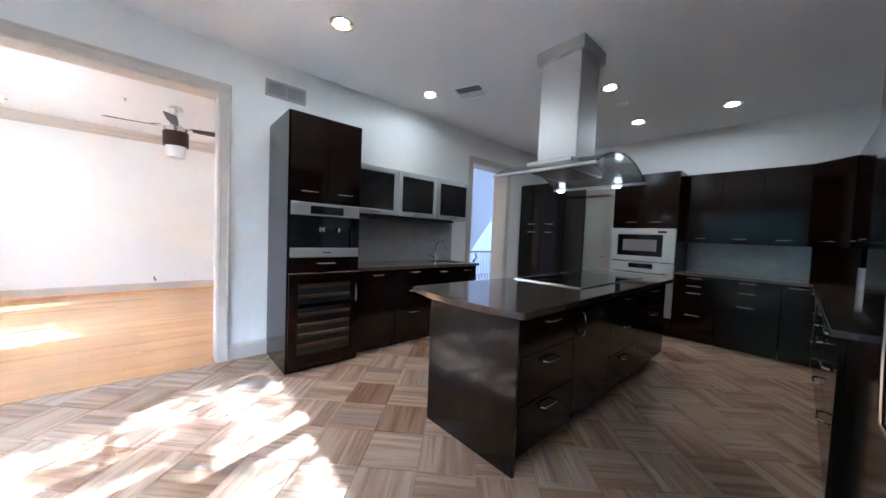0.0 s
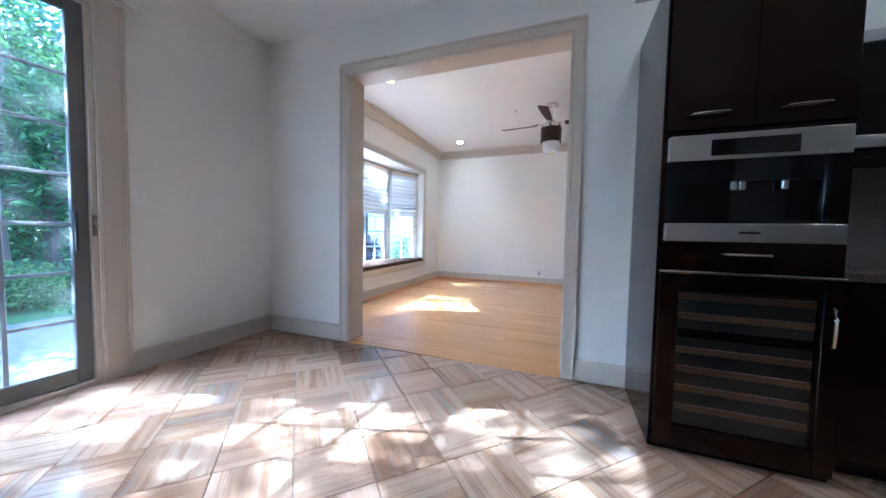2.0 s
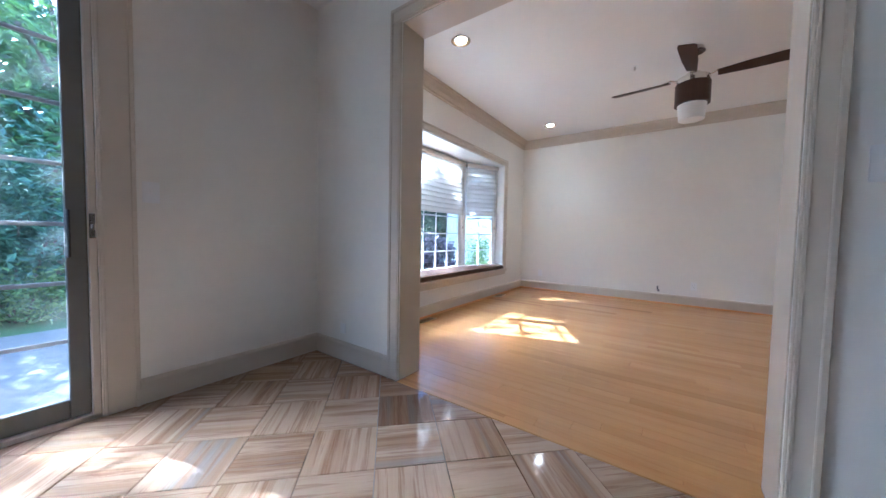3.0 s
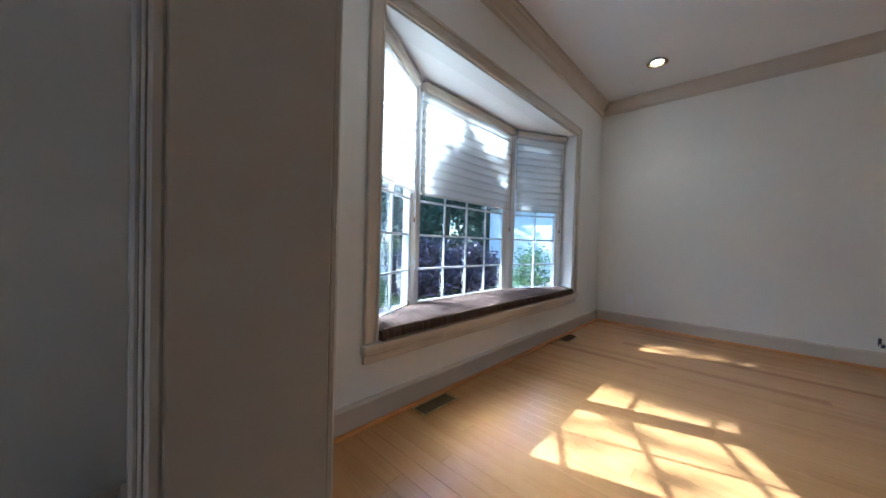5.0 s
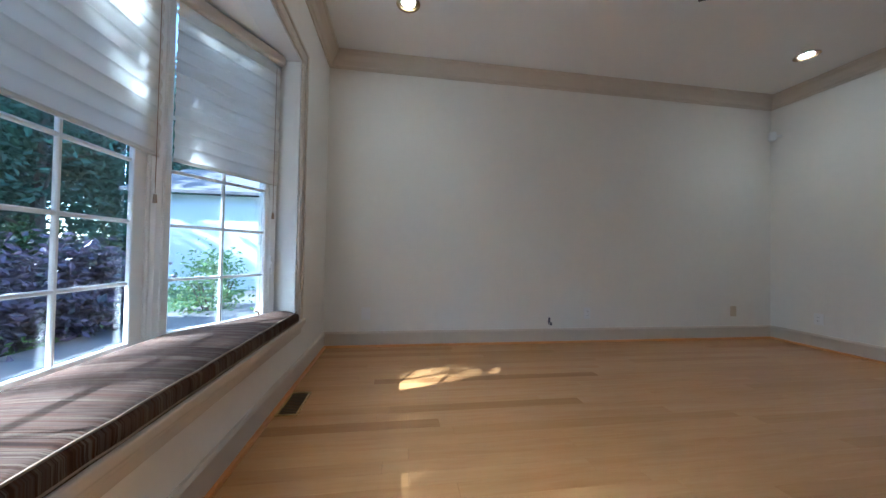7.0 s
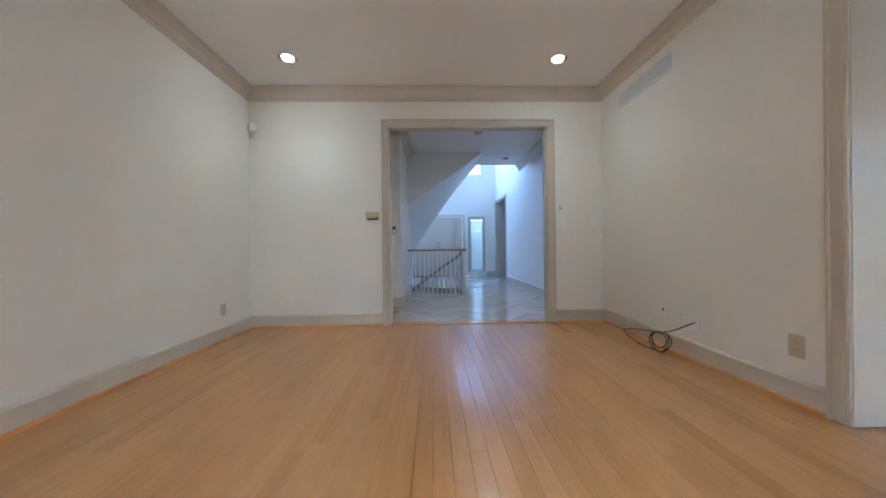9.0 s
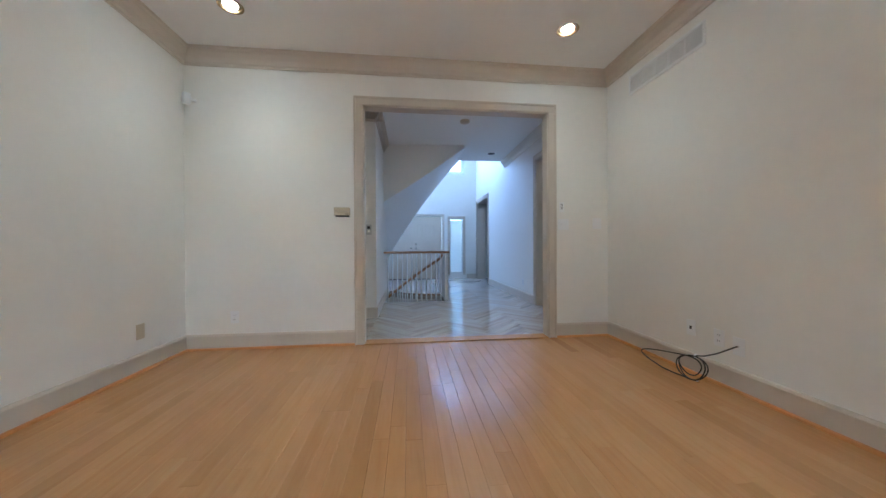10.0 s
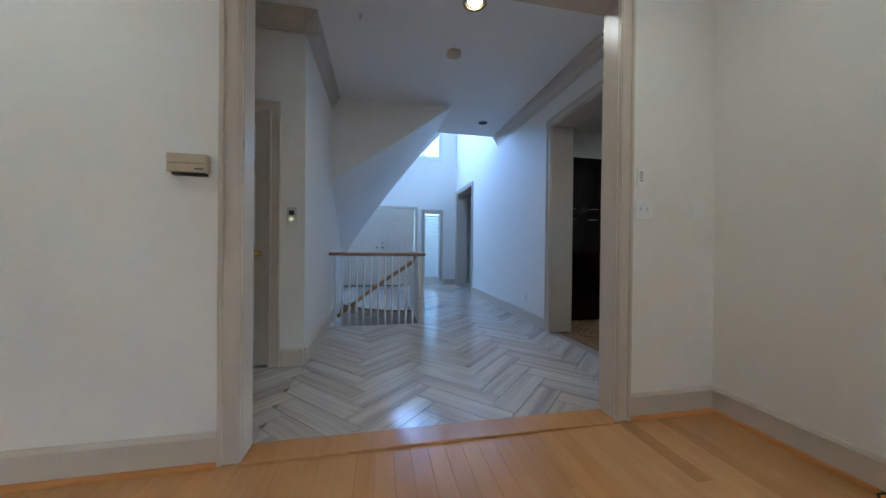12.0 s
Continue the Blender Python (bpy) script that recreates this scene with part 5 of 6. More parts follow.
sl = thing("window_sidelight", (-4.6, FN + 0.1, 0.18), "tall narrow sidelight with white horizontal louvres", "window", kind=S)
bm = bmesh.new()
for b in ((-4.80, -4.765, 0.18, 1.87), (-4.42, -4.385, 0.18, 1.87), (-4.765, -4.42, 0.18, 0.22), (-4.765, -4.42, 1.83, 1.87)):
    bx(bm, b[0], b[1], FN + 0.02, FN + 0.1, b[2], b[3], 0.004)
part("window_frame", bm, WHITE, sl)
g = part("pane", box(-4.765, -4.42, FN + 0.12, FN + 0.125, 0.18, 1.87), GLASS, sl)
g.visible_shadow = False
for k in range(22):
    z = 0.255 + k * 0.0725
    lou = box(-4.762, -4.423, -0.04, 0.04, -0.0035, 0.0035, 0.002)
    lou.transform(pose(0, FN + 0.06, z, 62.5, 0, 0))
    part("slat", lou, WHITE, sl)
# only its lower corner shows; the unseen rest is enlarged for the added lamp
hw = thing("window_upper", (-4.6, FN + 0.1, 3.28), "white-framed window high over the entrance", "window", kind=S)
bm = bmesh.new()
for b in ((-6.80, -6.75, 3.28, 5.3), (-4.435, -4.385, 3.28, 5.3), (-6.75, -4.435, 3.28, 3.33), (-6.75, -4.435, 5.25, 5.3), (-4.85, -4.80, 3.33, 5.25), (-5.8, -5.76, 3.33, 5.25)):
    bx(bm, b[0], b[1], FN + 0.02, FN + 0.1, b[2], b[3], 0.004)
for b in ((-6.86, -6.80, 3.22, 5.36), (-4.385, -4.325, 3.22, 5.36), (-6.80, -4.385, 3.22, 3.28), (-6.80, -4.385, 5.3, 5.36)):
    bx(bm, b[0], b[1], FN - 0.016, FN, b[2], b[3], 0.004)
part("window_frame", bm, WHITE, hw)
g = part("pane", box(-6.75, -4.435, FN + 0.07, FN + 0.075, 3.33, 5.25), GLASS, hw)
g.visible_shadow = False

# added lamp standing in for sky light, to brighten the foyer
entry = new("entry_sky_lamp", bpy.data.lights.new("entry_sky_lamp", "AREA"))
entry.data.shape, entry.data.size, entry.data.size_y = "RECTANGLE", 1.8, 1.9
entry.data.energy, entry.data.color = ENTRY_W, (0.55, 0.65, 1.0)
entry.matrix_world = look((-5.8, FN + 0.05, 4.29), (-5.8, FN - 1, 4.0))

# curved underside of the stair that climbs to the upper floor
def curve3(p, n):
    """Points along a quadratic curve through three points."""
    out = []
    for i in range(n + 1):
        t = i / n
        a, b, c = (Vector(q) for q in p)
        m = 2 * b - 0.5 * (a + c)
        out.append((1 - t) ** 2 * a + 2 * t * (1 - t) * m + t * t * c)
    return out


NS = 22
near = curve3(((FW, 5.36, 1.80), (-5.77, 5.31, 2.28), (-4.98, 5.26, H)), NS)
far = curve3(((FW, 6.68, 0.78), (-5.70, 6.90, 2.02), (-4.85, 7.0, 3.05)), NS)
bm = bmesh.new()
va = [bm.verts.new(p) for p in near]
vb = [bm.verts.new(p) for p in far]
vc = [bm.verts.new((p.x, p.y + 0.02, H)) for p in near]
vd = [bm.verts.new((p.x, p.y, p.z + 0.35)) for p in far]
for i in range(NS):
    bm.faces.new((va[i], va[i + 1], vb[i + 1], vb[i]))
    if i < NS - 1:
        bm.faces.new((va[i], vc[i], vc[i + 1], va[i + 1]))
    bm.faces.new((vb[i], vb[i + 1], vd[i + 1], vd[i]))
bmesh.ops.recalc_face_normals(bm, faces=bm.faces[:])
stair = thing("staircase", (-5.8, 6.0, 0.9), "white curved staircase underside sweeping up to the ceiling", "staircase", kind=S)
so = part("soffit", bm, CEIL, stair)
so.data.shade_smooth()
so.data.set_sharp_from_angle(angle=radians(35))
for i in range(0, NS - 2, 2):
    p, q = near[i], far[i]
    bm = bmesh.new()
    d = 0.30
    bx(bm, p.x, p.x + d, p.y + 0.05, q.y - 0.02, max(p.z, q.z) + 0.36, max(p.z, q.z) + 0.40, 0.004)
    if p.z < 2.2:
        part("tread", bm, OAK_RAIL, stair)
    else:
        bm.free()

# guard rail round the stairwell
rail = thing("balustrade", (-5.95, WELL[2], 0), "white balusters under an oak handrail at the stairwell", "balustrade")
RX0, RX1, RY = FW + 0.03, -5.40, WELL[2] + 0.02
smooth(part("handrail", bx(bmesh.new(), RX0 - 0.03, RX1 + 0.06, RY - 0.032, RY + 0.032, 0.862, 0.90, 0.012, 3), OAK_RAIL, rail, "honey oak handrail"))
nw = box(RX1 - 0.032, RX1 + 0.032, RY - 0.032, RY + 0.032, -0.01, 0.862, 0.004)
part("newel_post", nw, WHITE, rail)
for k in range(12):
    x = RX0 + 0.04 + k * 0.086
    bm = bmesh.new()
    cyl(bm, (x, RY, 0.32), 0.014, 0.66, 10, 0.011)
    cyl(bm, (x, RY, 0.755), 0.011, 0.215, 10, 0.009)
    smooth(part("baluster", bm, WHITE, rail))
side = thing("balustrade", (RX1, 5.9, 0), "white balusters under an oak handrail along the stairwell's side", "balustrade")
smooth(part("handrail", bx(bmesh.new(), RX1 - 0.032, RX1 + 0.032, RY + 0.034, 6.48, 0.862, 0.90, 0.012, 3), OAK_RAIL, side, "honey oak handrail"))
part("newel_post", box(RX1 - 0.03, RX1 + 0.03, 6.42, 6.48, -0.01, 0.862, 0.004), WHITE, side)
for k in range(10):
    y = RY + 0.14 + k * 0.105
    bm = bmesh.new()
    cyl(bm, (RX1, y, 0.32), 0.014, 0.66, 10, 0.011)
    cyl(bm, (RX1, y, 0.755), 0.011, 0.215, 10, 0.009)
    smooth(part("baluster", bm, WHITE, side))
# inner descending rail and the curved edge of the well
inner = thing("stair_rail", (-5.9, 5.9, 0), "honey oak handrail curving down the stairwell", "handrail")
hp = [(-5.43, 5.72, 0.83), (-5.45, 5.78, 0.76), (-5.55, 5.86, 0.68), (-5.80, 5.92, 0.51), (-6.10, 5.94, 0.29), (-6.35, 5.92, 0.10), (-6.5, 5.88, -0.02)]
smooth(part("handrail", tube(bmesh.new(), hp, 0.027, 10), OAK_RAIL, inner, "honey oak handrail"))
for k in range(9):
    x = -5.52 - k * 0.105
    zt = 0.70 + (x + 5.55) * 0.74
    smooth(part("baluster", cyl(bmesh.new(), (x, 5.93, (zt - 0.9) / 2), 0.011, zt + 0.9, 8), WHITE, inner))
edge_pts = [(-6.50, 6.72, -0.005), (-6.2, 6.40, -0.005), (-5.9, 6.22, -0.005), (-5.6, 6.15, -0.005), (-5.43, 6.13, -0.005)]
lip = bmesh.new()
for a, b in zip(edge_pts, edge_pts[1:]):
    n = Vector((a[1] - b[1], b[0] - a[0], 0)).normalized() * 0.03
    prism([(a[0], a[1]), (a[0] + n.x, a[1] - abs(n.y)), (b[0] + n.x, b[1] - abs(n.y)), (b[0], b[1])], -0.03, 0.004, lip)
bmesh.ops.recalc_face_normals(lip, faces=lip.faces[:])
solo("trim_well_edge", lip, OAK_RAIL, "oak nosing along the stairwell's curved edge", "nosing", S)
solo("floor_well_infill", prism([(p[0], p[1]) for p in edge_pts] + [(-5.43, 6.76), (-6.52, 6.76)], -0.12, -0.001), PLANK, "grey marble floor at the stairwell", "floor", S)
wall("wall_stairwell", [(WELL[0] - 0.1, WELL[0], WELL[2], WELL[3], -2.7, -0.12), (WELL[1], WELL[1] + 0.1, WELL[2], WELL[3], -2.7, -0.12),
                        (WELL[0], WELL[1], WELL[3], WELL[3] + 0.1, -2.7, -0.12), (WELL[0], WELL[1], WELL[2] - 0.1, WELL[2], -2.7, -0.12), (WELL[0], WELL[1], WELL[2], WELL[3], -2.8, -2.7)],
     "white walls of the stairwell")
down = thing("lower_stairs", (-5.9, 5.9, -2.7), "oak steps going down the stairwell", "stairs", kind=S)
for k in range(6):
    part("step", box(-5.55 - 0.16 * (k + 1), -5.55 - 0.16 * k, 5.30, 5.90, -0.18 * (k + 1) - 0.04, -0.18 * (k + 1), 0.006), OAK_RAIL, down)

# ---- outdoors ----
sheet = bmesh.new()
far_ring = [sheet.verts.new((sx * 900, sy * 900, -0.18)) for sx, sy in ((-1, -1), (1, -1), (1, 1), (-1, 1))]
well_ring = [sheet.verts.new((x, y, -0.18)) for x, y in ((WELL[0] - 0.05, WELL[2] - 0.05), (WELL[1] + 0.05, WELL[2] - 0.05), (WELL[1] + 0.05, WELL[3] + 0.05), (WELL[0] - 0.05, WELL[3] + 0.05))]
for i in range(4):
    sheet.faces.new((far_ring[i], far_ring[(i + 1) % 4], well_ring[(i + 1) % 4], well_ring[i]))
solo("ground", sheet, LAWN, "mown green lawn", "lawn", S)
patio = bmesh.new()
bx(patio, -3.6, 3.0, -5.4, -2.52, -0.2, -0.12)
solo("pavement_drive", box(-14, 4, 9.6, 22, -0.2, -0.15), CONCRETE, "pale concrete drive before the entrance", "drive", S)
solo("pavement", patio, CONCRETE, "concrete patio behind the house", "patio", S)
bm = bmesh.new()
for i in range(9):
    x1 = -3.6 - i * 1.2
    bx(bm, x1 - 1.19, x1 - 0.004, -5.12 - 0.03 * i, -2.52, -0.2, -0.125, 0.004)
solo("pavement_path", bm, CONCRETE, "pale concrete garden path in slabs", "path", S)
wall("outer_shell", [(BW - 0.15, BAY0 - 0.02, BS - 0.22, BS - 0.152, -0.2, 3.0), (BAY1 + 0.02, SLIDE0 - 0.02, KS - 0.24, KS - 0.172, -0.2, 3.0), (SLIDE1 + 0.02, KE + 0.15, KS - 0.24, KS - 0.172, -0.2, 3.0)], "white outer face of the house")

rng = np.random.default_rng(5)


def leaves(centres, size):
    """Bent leaf blades of four corners and a mid fold, one island each."""
    n = len(centres)
    d = rng.normal(size=(n, 3))
    d[:, 2] *= 0.6
    d /= np.linalg.norm(d, axis=1)[:, None]
    s = np.cross(d, rng.normal(size=(n, 3)))
    s /= np.linalg.norm(s, axis=1)[:, None]
    ln = size * rng.uniform(0.6, 1.3, (n, 1))
    wd = ln * rng.uniform(0.35, 0.6, (n, 1))
    up = np.cross(d, s) * ln * 0.12
    v = np.stack([centres - d * ln * 0.5, centres + s * wd * 0.5 + up, centres + d * ln * 0.5, centres - s * wd * 0.5 + up], 1).reshape(-1, 3)
    i = np.arange(n) * 4
    f = np.concatenate([np.stack([i, i + 1, i + 2], 1), np.stack([i, i + 2, i + 3], 1)])
    return v, f


def leaf_part(name, centres, size, material, parent):
    v, f = leaves(centres, size)
    m = chain(parent).inverted()
    v = v + np.array(m.translation)
    me = bpy.data.meshes.new(name)
    me.from_pydata(v.tolist(), [], f.tolist())
    me.materials.append(material)
    ob = new(name, me)
    ob.parent = parent
    return ob


def clumps(c, r, n_clump, per, spread_, low=0.0):
    """Leaf centres gathered in uneven clumps inside an ellipsoid."""
    rng = np.random.default_rng(int(abs(c[0]) * 1000 + abs(c[1]) * 77))
    u = rng.normal(size=(n_clump, 3))
    u /= np.linalg.norm(u, axis=1)[:, None]
    k = np.array(c) + u * np.array(r) * rng.uniform(0.35, 1.0, (n_clump, 1))
    p = np.repeat(k, per, 0) + rng.normal(size=(n_clump * per, 3)) * spread_
    return p[p[:, 2] > low]


def tree(x, y, h, r, label, material, leaf=0.16, n=46, per=90, base=1.2):
    t = thing("tree", (x, y, -0.18), label, "tree")
    bm = bmesh.new()
    rt = 0.09 + 0.012 * h
    pts = [(x, y, -0.18), (x + 0.1, y, h * 0.3), (x - 0.05, y + 0.1, h * 0.6), (x + 0.1, y, h * 0.9)]
    for a, b, r0, r1 in zip(pts, pts[1:], (rt, rt * 0.75, rt * 0.5), (rt * 0.75, rt * 0.5, rt * 0.15)):
        d = Vector(b) - Vector(a)
        bmesh.ops.create_cone(bm, cap_ends=True, segments=9, radius1=r0, radius2=r1, depth=d.length, matrix=Matrix.Translation((Vector(a) + Vector(b)) / 2) @ d.to_track_quat("Z", "Y").to_matrix().to_4x4())
    part("trunk", bm, BARK, t)
    for k in range(6):
        a = k * 1.05 + x
        z = base + (h - base) * (0.1 + 0.12 * k)
        end = Vector((x + math.cos(a) * r * 0.8, y + math.sin(a) * r * 0.8, z + r * 0.35))
        part("limb", tube(bmesh.new(), [(x, y, z), (Vector((x, y, z)) + end) / 2 + Vector((0, 0, 0.15)), end], rt * 0.25, 6), BARK, t)
    leaf_part("crown", clumps((x, y, (h + base) / 2), (r, r, (h - base) / 2), n, per, r * 0.17, 0.1), leaf, material, t)
    return t


DARKT, LIGHTT = "dark green conifer at the wood's edge", "leafy green garden tree"
# trees whose leaves dapple the kitchen's sunlight
tree(0.6, -8.6, 7.7, 2.1, LIGHTT, LEAF, 0.17, 120, 30, 2.9)
tree(2.9, -9.6, 8.2, 2.2, LIGHTT, LEAF, 0.17, 100, 34, 3.2)
# two unseen crowns added to block sun from parts of the bay window
tree(-3.95, -9.6, 6.8, 0.58, LIGHTT, LEAF, 0.15, 64, 36, 5.85)
tree(-5.15, -9.7, 7.6, 0.6, LIGHTT, LEAF, 0.15, 70, 50, 5.7)
# garden trees behind
tree(-3.0, -10.6, 6.3, 2.0, LIGHTT, LEAF, 0.2, 76, 90, 0.3)
tree(-5.6, -12.4, 5.6, 2.2, LIGHTT, LEAF, 0.2, 60, 90, 0.3)
for x, y, h, r in ((-1.6, -13.5, 7.0, 2.4), (-4.2, -15.0, 8.0, 2.6), (-6.6, -17.5, 9.0, 3.0), (2.0, -14.5, 8.5, 2.8)):
    tree(x, y, h, r, LIGHTT, LEAF, 0.24, 50, 80, 0.8)
for x, y, h, r in ((-9.5, -19.0, 10, 3.0), (-12.5, -18.0, 11, 3.0), (-15.5, -16.5, 10, 3.0), (-19.0, -15.0, 11, 3.2), (-22.5, -12.5, 10, 3.2), (-11, -24, 12, 3.6), (-16, -22, 12, 3.6), (-21, -19, 12, 3.6), (-26, -15, 12, 3.6), (-5.5, -23, 12, 3.6), (-0.5, -21, 12, 3.6), (5, -20, 12, 3.6)):
    tree(x, y, h, r, DARKT, NEEDLE, 0.34, 80, 80, 0.3)


for x in range(-44, 16, 6):
    tree(x, -31 - 0.08 * x * (x % 4), 15, 5.2, DARKT, NEEDLE, 0.6, 90, 70, -0.2)


def shrub(name, label, c, r, n, per, leaf, material, spread_):
    t = thing(name, (c[0], c[1], -0.18), label, "shrub")
    bm = bmesh.new()
    for k in range(7):
        a = k * 0.9
        tube(bm, [(c[0] + 0.1 * math.cos(a), c[1] + 0.1 * math.sin(a), -0.18), (c[0] + r[0] * 0.5 * math.cos(a), c[1] + r[1] * 0.5 * math.sin(a), c[2])], 0.012, 5)
    part("stems", bm, BARK, t)
    leaf_part("foliage", clumps(c, r, n, per, spread_, -0.15), leaf, material, t)


for c, r in (((-8.12, -5.95, 0.30), (0.45, 0.55, 0.58)), ((-8.5, -5.75, 0.36), (0.7, 0.65, 0.66)), ((-9.5, -5.45, 0.30), (0.7, 0.65, 0.60))):
    shrub("purple_hedge", "dense purple-leaved hedge shrub beside the path", c, r, 120, 42, 0.115, PURPLE, 0.11)
shrub("garden_shrub", "loose yellow-green shrub before the white wall", (-11.0, -4.75, 0.35), (0.65, 0.6, 0.65), 46, 34, 0.09, BUSH, 0.13)
for x, y in ((-2.3, -6.5), (-3.3, -6.7), (-1.2, -6.4), (-0.1, -6.6), (-4.2, -7.0)):
    shrub("low_shrub", "low green shrub at the patio's edge", (x, y, 0.12), (0.62, 0.5, 0.36), 50, 36, 0.09, BUSH if x < -2 else LEAF, 0.1)
for x in (-2.2, -0.7, 0.9):
    shrub("tall_shrub", "tall green garden shrub shading the patio", (x, -6.7, 1.15), (0.85, 0.5, 1.4), 90, 34, 0.13, NEEDLE, 0.13)
for k in range(11):
    shrub("woodland_shrub", "sunlit green undergrowth at the edge of the wood", (-25 + 2.3 * k, -13.6 - 1.2 * (k % 3) - 0.18 * k, 0.75), (1.5, 1.0, 1.0), 60, 36, 0.17, LEAF if k % 2 else BUSH, 0.2)
for x, y in ((-9.5, -13.0), (-11.5, -13.4), (-7.8, -13.2), (-13.2, -12.5)):
    shrub("low_shrub", "low green shrub at the lawn's far edge", (x, y, 0.1), (1.0, 0.7, 0.4), 60, 36, 0.12, LEAF, 0.13)

# white outbuilding
ob_ = thing("outbuilding", (-16, -6.5, -0.18), "white rendered outbuilding with a grey roof", "outbuilding")
part("wall", bx(bx(bx(bx(bmesh.new(), -14.7, -14.5, -8.5, 1.0, -0.2, 2.40), -19, -14.7, -8.5, -8.3, -0.2, 2.4), -19, -18.8, -8.3, 1.0, -0.2, 2.4), -18.8, -14.7, 0.8, 1.0, -0.2, 2.4), STUCCO, ob_)
bm = bmesh.new()
rp = [(-14.2, 2.40), (-14.2, 2.48), (-16.75, 3.6), (-19.3, 2.48), (-19.3, 2.40), (-16.75, 3.5)]
fa = [bm.verts.new((x, -8.7, z)) for x, z in rp]
fb = [bm.verts.new((x, 1.2, z)) for x, z in rp]
for i in range(6):
    bm.faces.new((fa[i], fa[(i + 1) % 6], fb[(i + 1) % 6], fb[i]))
bm.faces.new((fa[0], fa[1], fa[2], fa[5]))
bm.faces.new((fa[5], fa[2], fa[3], fa[4]))
bmesh.ops.recalc_face_normals(bm, faces=bm.faces[:])
part("roof", bm, ROOFING, ob_, "grey shingle roof")
# grass blades near the path
gp = np.stack([rng.uniform(-9.5, -3.5, 9000), rng.uniform(-9.5, -5.0, 9000), np.full(9000, -0.165)], 1)
gp = gp[(gp[:, 1] < -5.0)]
grass = thing("grass", (-6, -7, -0.18), "mown green grass blades", "grass", kind="stuff")
leaf_part("blades", gp, 0.05, GRASS, grass)

# ---- floor pieces ----
def clip(poly, x0, x1, y0, y1):
    for ax, lim, sg in ((0, x0, 1), (0, x1, -1), (1, y0, 1), (1, y1, -1)):
        out = []
        for i, p in enumerate(poly):
            q = poly[(i + 1) % len(poly)]
            a, b = (p[ax] - lim) * sg, (q[ax] - lim) * sg
            if a >= 0:
                out.append(p)
            if a * b < 0:
                t = a / (a - b)
                out.append((p[0] + (q[0] - p[0]) * t, p[1] + (q[1] - p[1]) * t))
        poly = out
        if len(poly) < 3:
            return []
    return poly


def area(poly):
    return abs(sum(poly[i][0] * poly[(i + 1) % len(poly)][1] - poly[(i + 1) % len(poly)][0] * poly[i][1] for i in range(len(poly)))) / 2


def lay(name, cx, cy, ang, w, h, bounds, material, parent, cache, top=0.0, thick=0.011):
    """A stone w x h at angle ang, its veins along w, clipped to the bounds. Whole stones share one mesh."""
    c, s = math.cos(radians(ang)), math.sin(radians(ang))
    corners = [(cx + c * a - s * b, cy + s * a + c * b) for a, b in ((-w / 2, -h / 2), (w / 2, -h / 2), (w / 2, h / 2), (-w / 2, h / 2))]
    cut = clip(corners, *bounds)
    if not cut or area(cut) < 0.0015:
        return 0
    if abs(area(cut) - w * h) < 1e-5 and name in cache:
        me = cache[name]
    else:
        loc = [((x - cx) * c + (y - cy) * s, -(x - cx) * s + (y - cy) * c) for x, y in cut]
        bm = bmesh.new()
        lo = [bm.verts.new((x, y, -thick)) for x, y in loc]
        hi = [bm.verts.new((x, y, -0.001)) for x, y in loc]
        mx, my = sum(p[0] for p in loc) / len(loc), sum(p[1] for p in loc) / len(loc)
        tp = [bm.verts.new((x + (mx - x) * 0.006, y + (my - y) * 0.006, 0)) for x, y in loc]
        bm.faces.new(tp)
        for r0, r1 in ((lo, hi), (hi, tp)):
            for i in range(len(loc)):
                bm.faces.new((r0[i], r0[(i + 1) % len(loc)], r1[(i + 1) % len(loc)], r1[i]))
        me = mesh_of(name, bm, material)
        if abs(area(cut) - w * h) < 1e-5:
            cache[name] = me
    ob = new(name, me)
    ob.parent = parent
    ob.matrix_basis = pose(cx, cy, top + random.uniform(-0.0003, 0.0003), 0, 0, ang)
    return 1


cache = {}
# kitchen tiles, laid on the diagonal, veins turned by a quarter from tile to tile
P = 0.3085
ax0, ay0 = -3.48, -0.891
KB = (KW + 0.021, KE, KS - 0.02, KN)
for i in range(-34, 35):
    for j in range(-34, 35):
        u, v = (i + 0.5) * P, (j + 0.5) * P
        cx, cy = ax0 + (u + v) * 0.70711, ay0 + (v - u) * 0.70711
        if KB[0] - 0.25 < cx < KB[1] + 0.2 and KB[2] - 0.25 < cy < KB[3] + 0.2:
            turn = -45 + (90 if (i + j) % 2 else 0)
            if not ((-1.72 < cx < -1.3 and 1.75 < cy < 3.75) or cx > 0.1 or cy > 5.45):
                lay("tile", cx, cy, turn, P - 0.004, P - 0.004, KB, TILE, floor_kitchen, cache)
# the passage floor
for i in range(2):
    for j in range(3):
        lay("tile", KW - 0.12 + 0.3 * i - 0.02, PASS[0] + 0.13 + 0.27 * j, 90 * ((i + j) % 2), 0.296, 0.266, (FE + 0.13, KW + 0.019, PASS[0] + 0.006, PASS[1] - 0.006), TILE, floor_kitchen, cache)
# foyer herringbone
LW, WW = 0.62, 0.155
cache2 = {}
sq = math.sqrt(0.5)


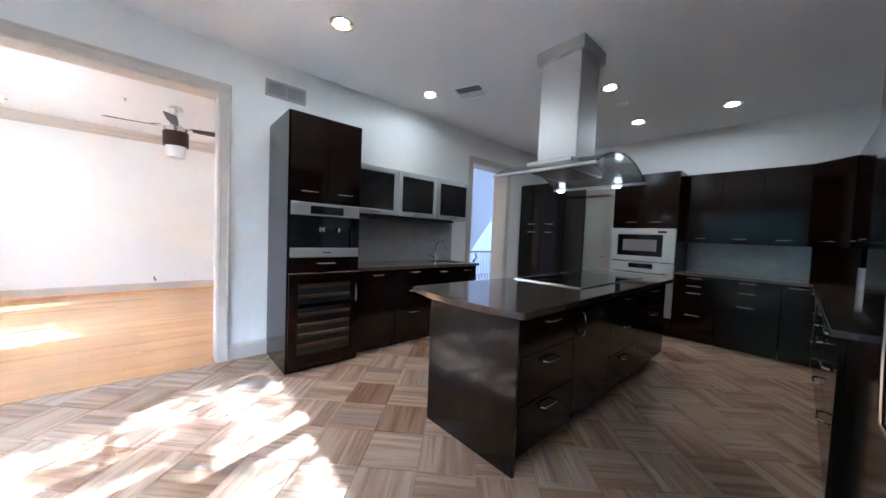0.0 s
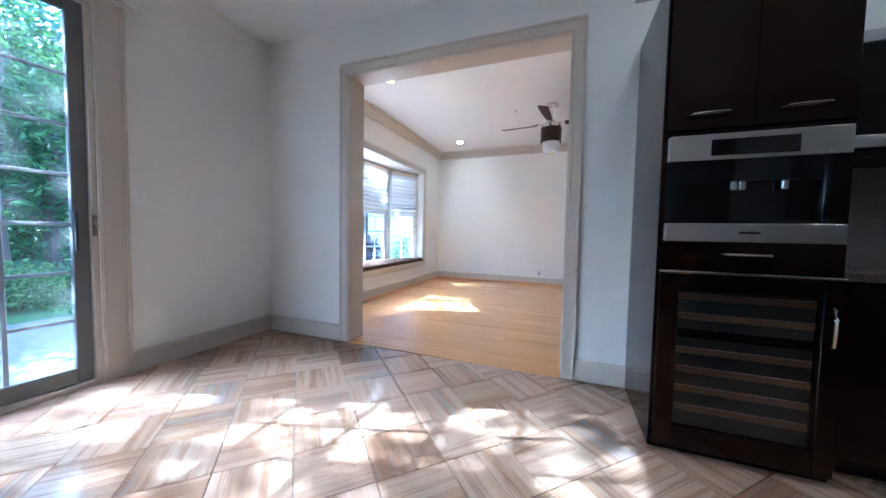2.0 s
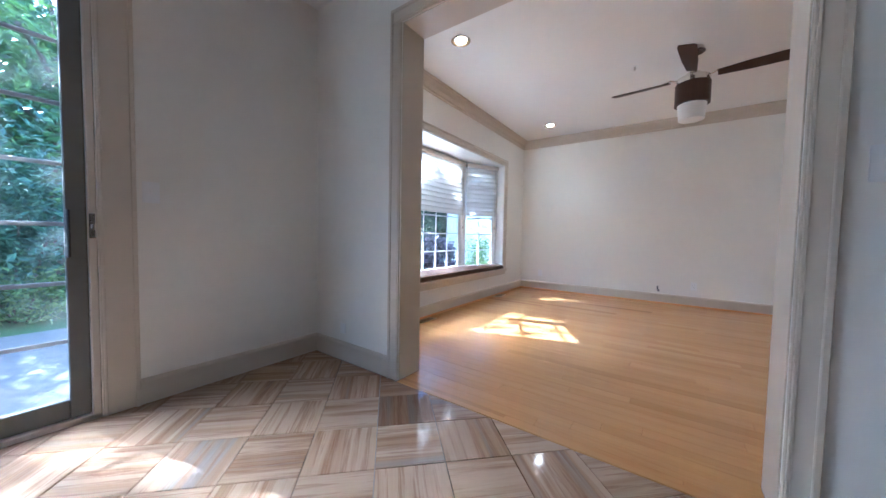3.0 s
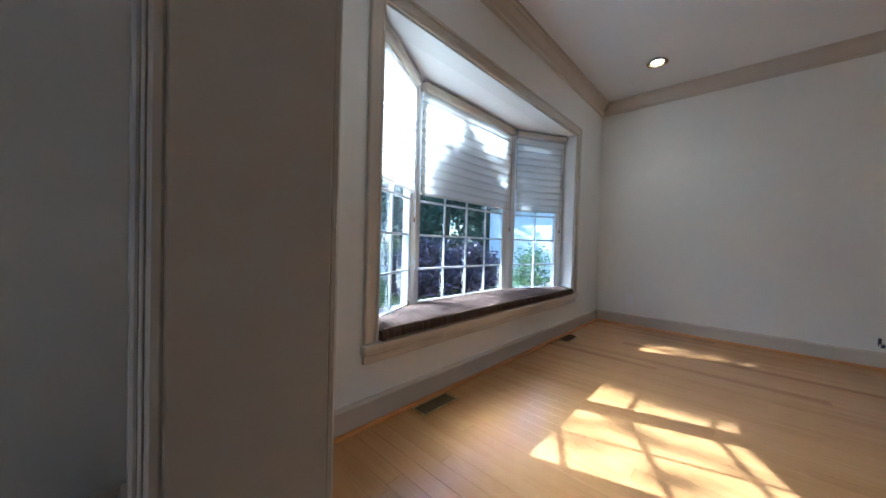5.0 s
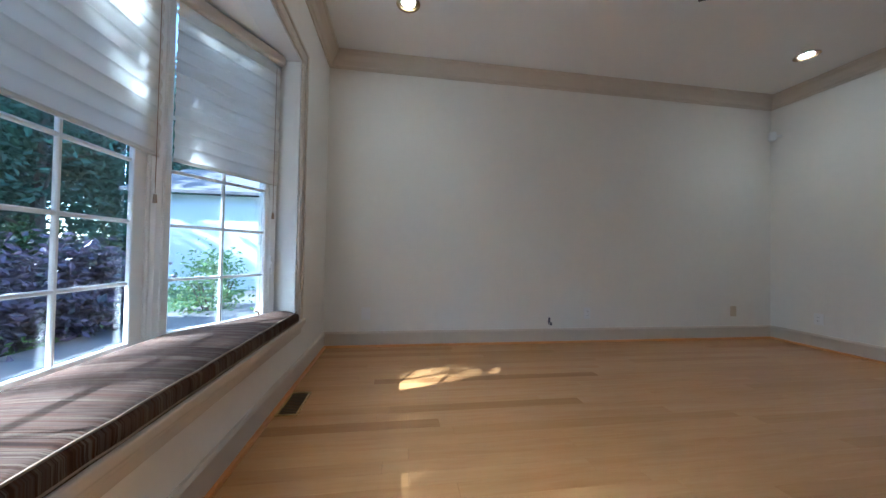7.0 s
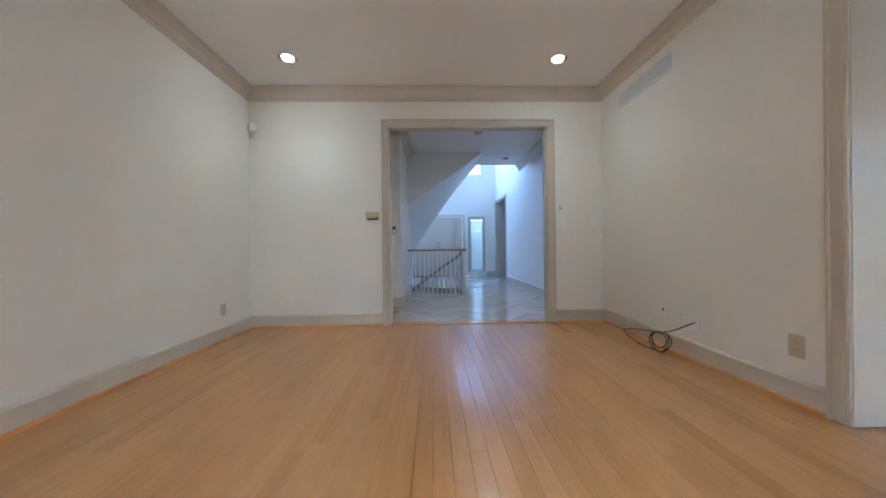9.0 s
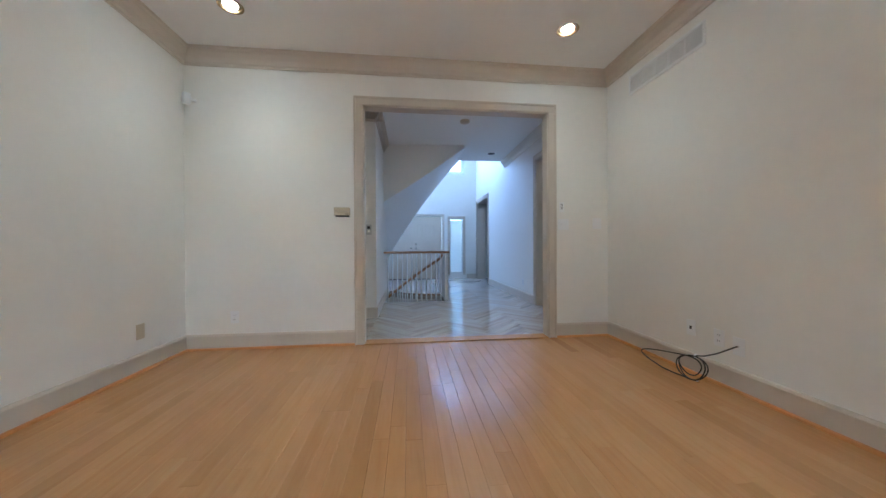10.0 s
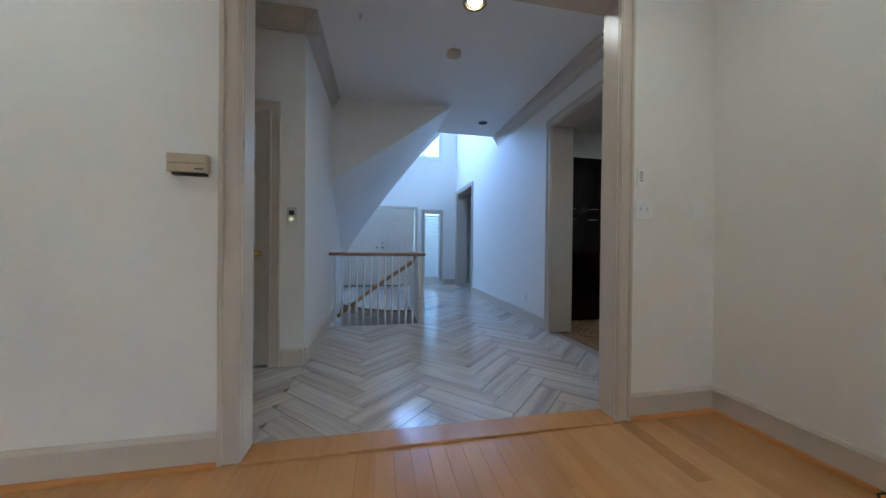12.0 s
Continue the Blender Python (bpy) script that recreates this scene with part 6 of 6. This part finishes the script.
def foyer_piece(cx, cy, ang):
    n = 0
    for bnd in ((FW, FE, BN + 0.116, WELL[2]), (-7.45, FW - 0.0005, BN + 0.116, 3.96), (WELL[1], FE, WELL[2] + 0.0005, FN)):
        n += lay("marble_plank", cx, cy, ang, LW - 0.003, WW - 0.003, bnd, PLANK, floor_foyer, cache2)
    return n


for a in range(-16, 17):
    for b in range(-34, 60):
        # zigzag unit: one plank at +45, one at -45, stepped along y
        ox = -5.62 + a * (LW + 0.0) * sq * 2
        oy = 2.4 + b * WW / sq
        for sgn, ang in ((-1, 45), (1, -45)):
            cx = ox + sgn * (LW / 2 - (WW / 2 if sgn > 0 else -WW / 2) * 0) * sq
            cy = oy + (WW / 2) * sq * (1 if sgn > 0 else -1)
            if -7.7 < cx < -3.7 and 2.4 < cy < 9.6:
                foyer_piece(cx, cy, ang)
# oak strips of the dining room, and under the kitchen opening
BWD = 0.0832
n = 0
x = BW
meshes = {}
while x < -3.735:
    x1 = min(x + BWD, -3.735)
    lo_y, hi_y = (BS, BN - 0.036 if OP_N[0] - 0.03 < x < OP_N[1] - 0.05 else BN - 0.002) if x < BE - 0.06 else (OP_K[0] + 0.006, OP_K[1] - 0.006)
    y = lo_y - random.uniform(0, 0.8)
    while y < hi_y:
        ln = random.choice((0.8, 1.0, 1.2, 1.4, 1.7))
        if hi_y - y - ln < 0.25:
            ln = hi_y - y
        a, b = max(y, lo_y), min(y + ln, hi_y)
        if b - a > 0.05:
            key = (round(b - a, 3), round(x1 - x, 3))
            if key not in meshes:
                w_, l_ = x1 - x - 0.0006, b - a - 0.0006
                bm = bmesh.new()
                bx(bm, -w_ / 2, w_ / 2, -l_ / 2, l_ / 2, -0.013, 0)
                bmesh.ops.bevel(bm, geom=[e for e in bm.edges if all(v.co.z > -0.001 for v in e.verts)], offset=0.0006, segments=1, affect="EDGES")
                meshes[key] = mesh_of("floor_board", bm, OAK)
            ob = new("floor_board", meshes[key])
            ob.parent = floor
            ob.matrix_basis = pose((x + x1) / 2, (a + b) / 2, random.uniform(-0.0002, 0.0002))
        y += ln
    x = x1
